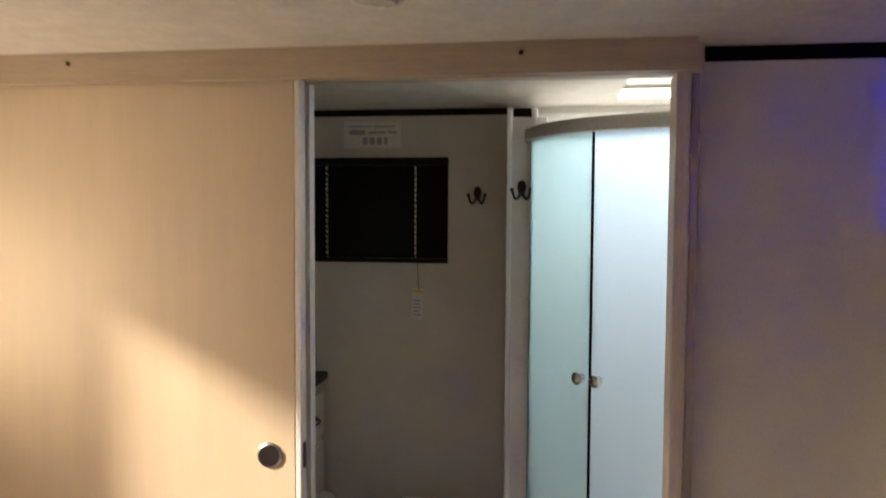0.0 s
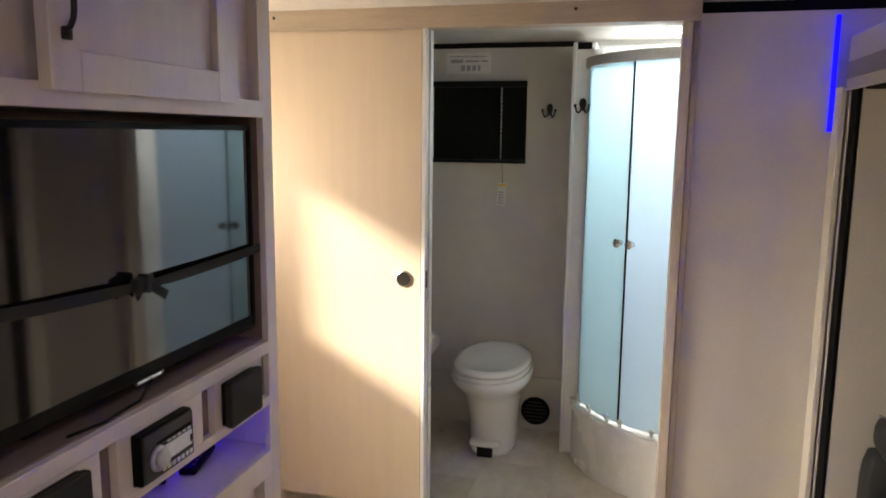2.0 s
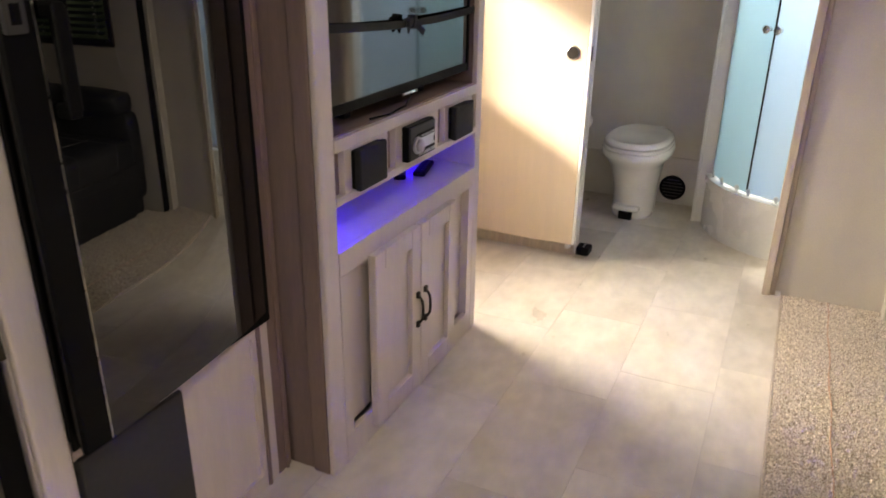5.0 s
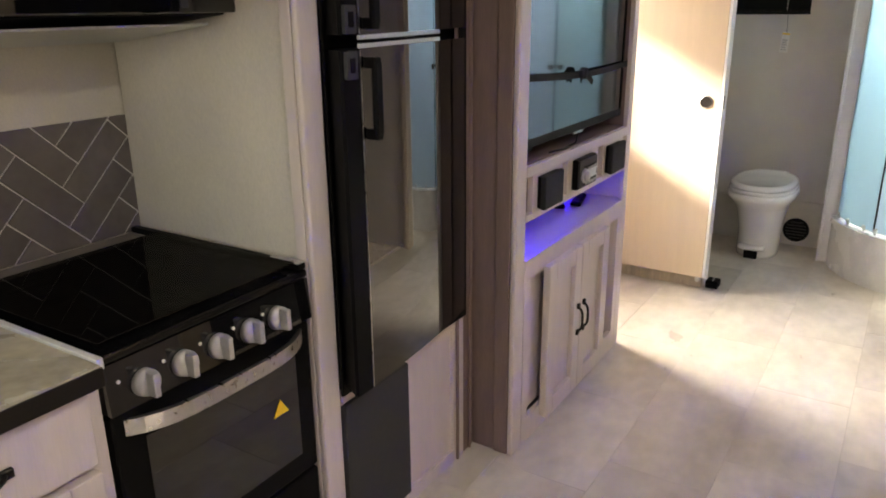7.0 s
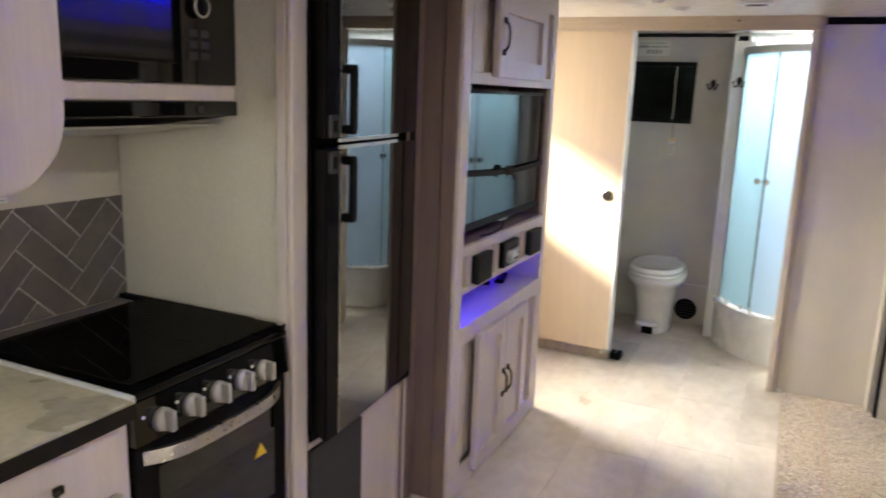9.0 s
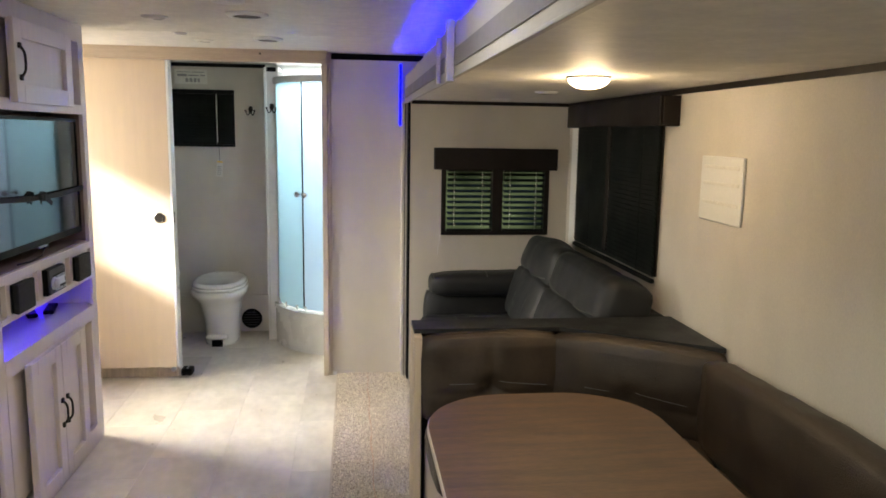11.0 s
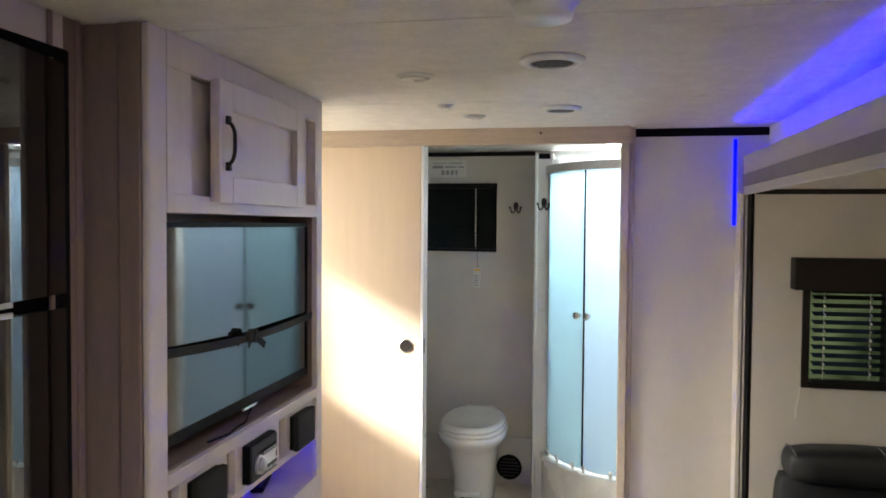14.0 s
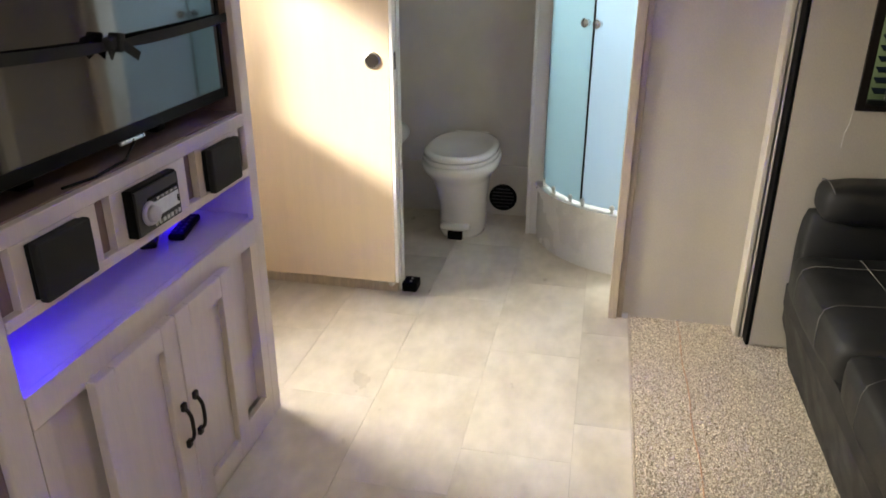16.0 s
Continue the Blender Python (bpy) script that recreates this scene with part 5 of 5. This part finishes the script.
def upper_cabinets():
    x = -0.792
    c = thing("microwave_cabinet", (-0.97, -1.0, 1.52), "whitewashed overhead cabinet holding the microwave", "cabinet")
    part("floor_board", block(-1.245, x, -1.30, -0.703, 1.522, 1.562, 0.002), M_CAB, c)
    part("side_board", block(-1.245, x, -1.318, -1.3005, 1.522, CEIL - 0.001), M_CAB, c)
    part("top_board", block(-1.245, x, -1.30, -0.703, 1.90, CEIL - 0.001), M_CAB, c)
    m = thing("microwave", (-0.95, -1.03, 1.563), "built-in black microwave with a chrome dial", "microwave")
    part("body", block(-1.13, x - 0.012, -1.296, -0.706, 1.5635, 1.898), M_BLACK, m)
    part("front", block(x - 0.011, x + 0.010, -1.299, -0.7035, 1.5635, 1.899, 0.004), M_BLACKGLOSS, m, "glossy black front")
    part("window", block(x + 0.0102, x + 0.0125, -1.243, -0.917, 1.612, 1.86, 0.001, 1), M_SCREEN, m, "dark reflecting window")
    bm = rod(bmesh.new(), (x + 0.010, -0.845, 1.755), (x + 0.028, -0.845, 1.755), 0.024, 0.022, 28)
    k = part("dial", bm, M_BLACK, m, "", True)
    pts = [(x + 0.026, -0.845 + 0.025 * math.cos(2 * math.pi * i / 24), 1.755 + 0.025 * math.sin(2 * math.pi * i / 24)) for i in range(25)]
    part("ring", tube(pts, 0.004, 8), M_CHROME, k, "chrome dial ring", True)
    for r in range(3):
        for q in range(2):
            part("button", block(x + 0.0102, x + 0.0118, -0.880 + q * 0.042, -0.850 + q * 0.042, 1.625 + r * 0.028, 1.643 + r * 0.028, 0.0005, 1), M_GREYGRILLE, m)
    h = thing("range_hood", (-0.97, -1.03, 1.44), "slim black range hood under the microwave", "range hood")
    part("hood_body", prism([(-1.24, 1.425), (x - 0.03, 1.478), (x - 0.03, 1.5215), (-1.24, 1.5215)], -1.296, -0.704, "y"), M_BLACK, h)
    part("front_lip", block(x - 0.029, x + 0.012, -1.298, -0.7035, 1.482, 1.5215, 0.004), M_BLACKGLOSS, h, "glossy front lip")
    part("lamp_cover", turned(block(-1.17, -0.845, -1.27, -0.73, 1.442, 1.448, 0.002), about((-0.94, -1.04, 1.4445), 0, -7.5, 0)), M_GREYRAIL, h, "steel filter")
    part("switch", block(x + 0.0122, x + 0.017, -0.86, -0.84, 1.493, 1.510, 0.002), M_GREYGRILLE, h)
    u = thing("overhead_cabinet", (-0.97, -1.75, 1.52), "whitewashed overhead kitchen cabinet", "cabinet")
    part("body", block(-1.245, x - 0.002, -2.1, -1.3185, 1.522, CEIL - 0.001), M_CAB, u)
    for a in (-1.335, -1.72):
        d = shaker_door(a - 0.36, a, 1.56, 1.96, x - 0.0015, u)
        bar_pull(a - 0.05, 1.60, 1.71, x + 0.0245, d, 0.020)
    e = thing("hanging_cabinet_end", (0.03, -2.2, 1.46), "whitewashed hanging end panel with a rounded corner and dark edge", "cabinet")
    out = rounded(-2.95, -1.9, 1.468, CEIL - 0.001, (0.02, 0.07, 0.0, 0.0), 14)
    part("panel", prism(out, 0.034, 0.052, "x"), M_CAB, e)
    part("edge_band", prism(rounded(-2.953, -1.897, 1.465, CEIL - 0.001, (0.02, 0.073, 0.0, 0.0), 14), 0.020, 0.0335, "x"), M_DARKFRAME, e, "dark edge band")
    part("box", block(-0.30, 0.0195, -2.95, -2.03, 1.50, CEIL - 0.001), M_CAB, e)


upper_cabinets()
for y0, y1, z0, z1, red in ((-1.181, -1.110, 1.305, 1.403, True), (-1.091, -1.025, 1.307, 1.401, False), (-1.132, -1.071, 1.238, 1.291, True)):
    lab = thing("instruction_label", (LEFT, (y0 + y1) / 2, z0), "white printed instruction label on the kitchen wall", "label", "kitchen wall labels")
    part("sheet", block(LEFT + 0.0005, LEFT + 0.0015, y0, y1, z0, z1), M_PAPER, lab)
    if red:
        part("red_band", block(LEFT + 0.0016, LEFT + 0.0024, y0 + 0.002, y1 - 0.002, z1 - 0.040 if z1 > 1.35 else z1 - 0.012, z1 - 0.031 if z1 > 1.35 else z1 - 0.003), M_RED, lab, "red heading band")
    for k in range(int((z1 - z0 - 0.02) / 0.011)):
        part("print_line", block(LEFT + 0.0016, LEFT + 0.0022, y0 + 0.005, y1 - 0.006 - 0.008 * (k % 3), z0 + 0.006 + k * 0.011, z0 + 0.009 + k * 0.011), M_INK, lab)

# ---------------------------------------------------------------- slide-out furniture


def sofa():
    s = thing("sofa", (1.65, 1.05, 0), "charcoal leather sofa with pale stitching and headrests", "sofa")
    part("base", block(1.30, 2.135, 0.245, 1.838, 0.0, 0.36, 0.02), M_LEATHER, s)
    for y0, y1, sd in ((1.075, 1.72, 1), (0.27, 1.065, 2)):
        seat = part("seat_cushion", cushion(1.215, 1.95, y0, y1, 0.30, 0.462, 0.05, 0.012, 16, sd), M_LEATHER, s)
        wide = y1 - y0
        sewn(seat, 2, [(1.42, y0 + 0.05 + (wide - 0.10) * k / 12, 0.47) for k in range(13)], 0.0018, s)
        for q in (0.36, 0.80):
            over = [(1.72 - 0.46 * k / 12, y0 + wide * q, 0.50) for k in range(13)]
            over += [(1.25 - 0.07 * math.sin(k * math.pi / 16), y0 + wide * q - 0.004 * k, 0.42 + 0.07 * math.cos(k * math.pi / 16)) for k in range(1, 9)]
            over += [(1.19, y0 + wide * q - 0.034 - 0.003 * k, 0.405 - 0.022 * k) for k in range(1, 4)]
            draped(seat, over, 0.0014, s)
        tip = about((1.92, 0, 0.45), 0, 17, 0)
        yb0, yb1 = (y0 + 0.0, y1 + 0.0)
        lower = part("back_cushion", turned(cushion(1.715, 1.99, yb0, yb1, 0.43, 0.728, 0.06, 0.02, 16, sd + 3, 0.012), tip), M_LEATHER, s)
        for q in (0.28, 0.62):
            sewn(lower, 0, [(1.75, y0 + wide * q - 0.05 * k / 8, 0.52 + 0.14 * k / 8) for k in range(9)], 0.0012, s)
        head = part("headrest", turned(cushion(1.735, 1.96, yb0, yb1, 0.70, 0.925, 0.055, 0.016, 16, sd + 6, 0.012), tip), M_LEATHER, s)
        sewn(head, 0, [(1.75, y0 + 0.05 + (wide - 0.10) * k / 14, 0.768 + 0.022 * (2 * k / 14 - 1) ** 2) for k in range(15)], 0.0026, s, "pale grey piping")
    part("front_panel", prism([(1.222, 0.335), (1.224, 0.26), (1.283, 0.004), (1.2995, 0.004), (1.2995, 0.335)], 0.262, 1.728, "y"), M_LEATHER, s, "smooth leather front panel")
    part("back_frame", block(2.03, 2.135, 0.25, 1.72, 0.361, 0.80, 0.03), M_LEATHER, s)
    part("arm", cushion(1.255, 2.08, 1.725, 1.845, 0.10, 0.60, 0.04, 0.006, 8, 11), M_LEATHER, s)
    part("arm_pad", cushion(1.285, 2.04, 1.665, 1.845, 0.575, 0.705, 0.05, 0.012, 8, 12), M_LEATHER, s)
    part("stitching", tube([(1.298, 1.67 + 0.165 * k / 8, 0.69 + 0.014 * math.sin(k / 8 * math.pi)) for k in range(9)], 0.002, 5), M_STITCH, s, "pale grey stitch line")
    part("stitching", tube([(1.62, 1.668 + 0.165 * k / 8, 0.697 + 0.022 * math.sin(k / 8 * math.pi)) for k in range(9)], 0.002, 5), M_STITCH, s, "pale grey stitch line")


sofa()


def dinette():
    d = thing("dinette_bench", (1.6, -0.8, 0), "dark brown leather U-shaped dinette bench with tufted backs", "bench")
    part("end_panel", block(1.046, 1.078, 0.06, 0.235, 0, 0.782, 0.006), M_CREAM, d, "cream wood end panel")
    part("ledge", prism([(1.050, 0.10), (1.62, 0.10), (2.135, -0.235), (2.135, 0.24), (1.050, 0.24)], 0.7825, 0.800, "z"), M_LEATHER, d, "dark padded ledge")
    part("partition", block(1.0785, 2.135, 0.165, 0.235, 0, 0.782), M_DARKFRAME, d)
    for k, (x0, x1) in enumerate(((1.082, 1.612), (1.622, 2.26))):
        bm = cushion(x0, x1, 0.045, 0.164, 0.445, 0.775, 0.045, 0.018, 34, 20 + k, 0.008)
        cx, cz = (x0 + x1) / 2, 0.59
        for v in bm.verts:
            if v.co.y < 0.10:
                q = math.hypot(v.co.x - cx, v.co.z - cz)
                ang = math.atan2(v.co.z - cz, v.co.x - cx)
                seam = math.exp(-((v.co.z - cz + 0.03) / 0.012) ** 2) * 0.0035 + math.exp(-((v.co.x - cx) / 0.009) ** 2) * 0.004
                folds = 0.0045 * math.sin(ang * 9 + k) * math.exp(-(q / 0.11) ** 2) * (1 if v.co.z < cz else 0.4)
                v.co.y += 0.026 * math.exp(-(q / 0.035) ** 2) + seam + folds
        front = [v.co.copy() for v in bm.verts if v.co.y < 0.10]
        lines = []
        for xa, xb, za, zb in ((cx - 0.165, cx - 0.07, 0.600, 0.602), (cx + 0.025, cx + 0.21, 0.608, 0.590)):
            pts = []
            for n in range(10):
                px, pz = xa + (xb - xa) * n / 9, za + (zb - za) * n / 9
                near = min(front, key=lambda c: (c.x - px) ** 2 + (c.z - pz) ** 2)
                pts.append((px, near.y - 0.0015, pz))
            lines.append(pts)
        if k:
            turned(bm, about((1.618, 0.15, 0), 0, 0, -33))
        back = part("back_cushion", bm, M_LEATHER_BROWN, d)
        for pts in lines:
            if k:
                pts = [tuple(about((1.618, 0.15, 0), 0, 0, -33) @ Vector(q)) for q in pts]
            part("stitching", tube(pts, 0.0012, 5), M_STITCH, back, "pale stitch line")
    part("seat_cushion", cushion(1.09, 2.10, -0.42, 0.055, 0.36, 0.462, 0.04, 0.012, 10, 24), M_LEATHER_BROWN, d)
    part("bench_base", block(1.10, 2.135, -0.40, 0.1645, 0, 0.355, 0.01), M_CAB, d)
    part("seat_cushion", cushion(1.62, 2.06, -1.30, -0.43, 0.36, 0.462, 0.04, 0.012, 10, 25), M_LEATHER_BROWN, d)
    part("bench_base", block(1.70, 2.135, -1.31, -0.401, 0, 0.355, 0.01), M_CAB, d)
    part("back_cushion", cushion(2.02, 2.135, -1.28, -0.27, 0.445, 0.775, 0.045, 0.02, 12, 26, 0.01), M_LEATHER_BROWN, d)
    part("seat_cushion", cushion(1.09, 2.10, -1.80, -1.31, 0.36, 0.462, 0.04, 0.012, 10, 27), M_LEATHER_BROWN, d)
    part("bench_base", block(1.10, 2.135, -1.90, -1.32, 0, 0.355, 0.01), M_CAB, d)
    part("back_cushion", cushion(1.09, 2.10, -1.92, -1.80, 0.445, 0.775, 0.045, 0.02, 10, 28, 0.01), M_LEATHER_BROWN, d)
    t = thing("dinette_table", (1.38, -1.0, 0), "dark walnut dinette table with broad rounded corners", "table")
    part("tabletop", prism(rounded(1.023, 1.697, -1.45, -0.468, (0.2, 0.2, 0.25, 0.25), 14), 0.712, 0.740, "z"), M_TABLE, t)
    part("edge_band", prism(rounded(1.02, 1.70, -1.453, -0.465, (0.203, 0.203, 0.253, 0.253), 14), 0.716, 0.736, "z"), M_TRIM, t, "tan edge band")
    bm = rod(bmesh.new(), (1.36, -0.98, 0.02), (1.36, -0.98, 0.7115), 0.035, None, 24)
    part("pedestal", bm, M_STEEL, t, "steel pedestal", True)
    bm = rod(bmesh.new(), (1.36, -0.98, 0.0), (1.36, -0.98, 0.02), 0.15, 0.14, 32)
    part("foot_plate", bm, M_STEEL, t, "steel foot plate", True)


dinette()
plate = thing("wall_panel_plate", (SLIDE_X, -0.02, 1.23), "white slotted plate on the slide-out wall", "wall plate")
part("plate", block(SLIDE_X - 0.012, SLIDE_X - 0.001, -0.26, 0.05, 1.235, 1.475, 0.006), M_WHITE, plate)
for z in (1.30, 1.37, 1.43):
    part("slot", block(SLIDE_X - 0.016, SLIDE_X - 0.0125, -0.24, 0.02, z, z + 0.012, 0.002), M_PAPER, plate)

# ---------------------------------------------------------------- ceiling fixtures


def puck(at, r, name="ceiling_light", label="small round ceiling light, switched off"):
    x, y, z = at
    p = thing(name, at, label, "ceiling light", "puck lights")
    part("rim", rod(bmesh.new(), (x, y, z - 0.0005), (x, y, z - 0.007), r, r * 0.92, 36), M_WHITE, p, "", True)
    part("lens", rod(bmesh.new(), (x, y, z - 0.0072), (x, y, z - 0.011), r * 0.8, r * 0.6, 36), M_LENS, p, "", True)


def air_vent(at, r):
    x, y, z = at
    p = thing("ceiling_air_vent", at, "round white ceiling air vent with a dark core", "air vent", "air vents")
    bm = bmesh.new()
    n = 40
    prof = ((r * 0.66, 0.0), (r, -0.0005), (r * 0.99, -0.006), (r * 0.86, -0.013), (r * 0.70, -0.014), (r * 0.66, -0.009))
    rings = [[bm.verts.new((x + q * math.cos(2 * math.pi * k / n), y + q * math.sin(2 * math.pi * k / n), z + h)) for k in range(n)] for q, h in prof]
    for a, b in zip(rings, rings[1:] + rings[:1]):
        for k in range(n):
            bm.faces.new((a[k], a[(k + 1) % n], b[(k + 1) % n], b[k]))
    bmesh.ops.recalc_face_normals(bm, faces=bm.faces)
    part("ring", bm, M_WHITE, p, "", True)
    part("core", rod(bmesh.new(), (x, y, z - 0.0005), (x, y, z - 0.008), r * 0.65, r * 0.65, 36), M_FASCIA_STRIPE, p, "grey vent core")
    for k in range(5):
        w = r * 0.62 * math.sqrt(1 - ((k - 2) / 3.0) ** 2)
        part("vane", block(x - w, x + w, y - r * 0.42 + k * r * 0.21 - 0.002, y - r * 0.42 + k * r * 0.21 + 0.002, z - 0.0125, z - 0.0085), M_FASCIA_STRIPE, p)


puck((-0.01, 0.72, CEIL), 0.055)
puck((0.04, 1.53, CEIL), 0.050)
puck((-0.05, -0.20, CEIL), 0.055)
puck((-0.02, 1.225 + 0.03, CEIL), 0.03)
air_vent((0.393, 0.565, CEIL), 0.086)
air_vent((0.39, 1.37, CEIL), 0.075)
sm = thing("smoke_detector", (0.40, 0.03, CEIL), "white round smoke detector on the ceiling", "smoke detector")
part("base", rod(bmesh.new(), (0.40, 0.03, CEIL - 0.0005), (0.40, 0.03, CEIL - 0.014), 0.068, 0.068, 40), M_WHITE, sm, "", True)
part("cap", rod(bmesh.new(), (0.40, 0.03, CEIL - 0.0142), (0.40, 0.03, CEIL - 0.042), 0.062, 0.054, 40), M_WHITE, sm, "", True)
puck((1.63, 1.45, SLIDE_Z), 0.055)
puck((1.69, 0.70, SLIDE_Z), 0.055)
lamp = thing("ceiling_lamp", (1.60, -0.19, SLIDE_Z), "lit warm round lamp in the slide-out ceiling", "ceiling light")
part("rim", rod(bmesh.new(), (1.60, -0.19, SLIDE_Z - 0.0005), (1.60, -0.19, SLIDE_Z - 0.007), 0.074, 0.072, 40), M_WHITE, lamp, "", True)
part("diffuser", loft([(SLIDE_Z - 0.0072, 1.60, -0.19, 0.070, 0.070), (SLIDE_Z - 0.018, 1.60, -0.19, 0.066, 0.066), (SLIDE_Z - 0.028, 1.60, -0.19, 0.055, 0.055), (SLIDE_Z - 0.036, 1.60, -0.19, 0.038, 0.038), (SLIDE_Z - 0.040, 1.60, -0.19, 0.012, 0.012)][::-1], 40, 2.0), M_BULB, lamp, "glowing warm domed diffuser", True)
for x in (-0.83, 0.284):
    solo("header_screw", rod(bmesh.new(), (x, 1.9045, 1.985), (x, 1.901, 1.985), 0.006, 0.004, 10), M_BRONZE, "small dark screw in the door header", "screw")

# ---------------------------------------------------------------- floor covering


def carpet():
    x0, x1, y0, y1 = 0.7225, 1.60, -2.55, 1.996
    nx, ny = int((x1 - x0) / 0.0052), int((y1 - y0) / 0.0052)
    xs = np.linspace(x0, x1, nx + 1)
    ys = np.linspace(y0, y1, ny + 1)
    gx, gy = np.meshgrid(xs, ys)
    rng = np.random.default_rng(4)
    # short loops laid mostly across the walk, with tufts of uneven height
    tall = rng.random(((ny // 2) + 2, (nx // 2) + 2))
    shift = rng.integers(0, 2, ny // 2 + 2)
    rows, cols = np.arange(ny + 1) // 2, np.arange(nx + 1)
    loops = tall[rows[:, None], (cols[None, :] + shift[rows][:, None]) // 2 % tall.shape[1]]
    arch = np.where(np.arange(ny + 1) % 2 == 0, 0.0, 1.0)[:, None]
    gz = 0.003 + 0.009 * loops * (0.35 + 0.65 * arch) + 0.0022 * rng.random(gx.shape)
    gx = gx + rng.normal(0, 0.0012, gx.shape)
    gy = gy + rng.normal(0, 0.0012, gy.shape)
    gx[:, 0], gx[:, -1] = x0, x1
    gy = np.minimum(gy, 1.9985)
    gz[:, 0] = 0.002
    inside = (gx > 1.165)
    gy = np.where(inside, np.minimum(gy, SLIDE_Y1 - 0.001), gy)
    verts = np.stack([gx, gy, gz], -1).reshape(-1, 3)
    idx = np.arange(verts.shape[0]).reshape(ny + 1, nx + 1)
    faces = np.stack([idx[:-1, :-1], idx[:-1, 1:], idx[1:, 1:], idx[1:, :-1]], -1).reshape(-1, 4)
    me = bpy.data.meshes.new("carpet")
    me.from_pydata(verts.tolist(), [], faces.tolist())
    me.materials.append(M_CARPET)
    tagged(new("carpet", me), "beige loop-pile carpet along the slide-out", "carpet", kind="stuff")
    solo("carpet_thread", tube([(0.908 + 0.004 * math.sin(k * 1.7), 1.985 - 0.11 * k, 0.0092) for k in range(26)], 0.0022, 5), M_THREAD, "loose orange seam thread in the carpet", "thread")
    structure("carpet_edge", block(0.7145, 0.722, y0, 1.9985, -0.002, 0.008, 0.003), M_TRIM, "cream carpet edging strip", "trim")


carpet()


def floor_tiles():
    w, l, g = 0.337, 0.61, 0.0009
    shared = {}
    for col in range(-4, 3):
        a, b = -0.14 + col * w, -0.14 + (col + 1) * w
        a, b = max(a, LEFT), min(b, 0.714 if col > 0 else b)
        off = (0.20, 0.41, 0.0)[col % 3]
        for k in range(-8, 7):
            c0, c1 = off + k * l, off + (k + 1) * l
            c0, c1 = max(c0, FRONT), min(c1, BACK)
            if c1 - c0 < 0.02:
                continue
            key = (round(b - a, 4), round(c1 - c0, 4))
            if key not in shared:
                bm = block(g / 2, key[0] - g / 2, g / 2, key[1] - g / 2, -0.003, 0.0, 0.0006, 1)
                shared[key] = mesh_of(bm, "tile", M_TILE)
            t = new("tile", shared[key])
            t.location = (a, c0, 0)
            t.parent = floor
    for k in range(0, 4):
        c0, c1 = 2.06 + k * 0.35, min(2.06 + (k + 1) * 0.35, BACK)
        if c1 > c0:
            t = new("tile", mesh_of(block(0.7155, 1.177, c0 + g / 2, c1 - g / 2, -0.003, 0.0, 0.0012, 1), "tile", M_TILE))
            t.parent = floor


floor_tiles()
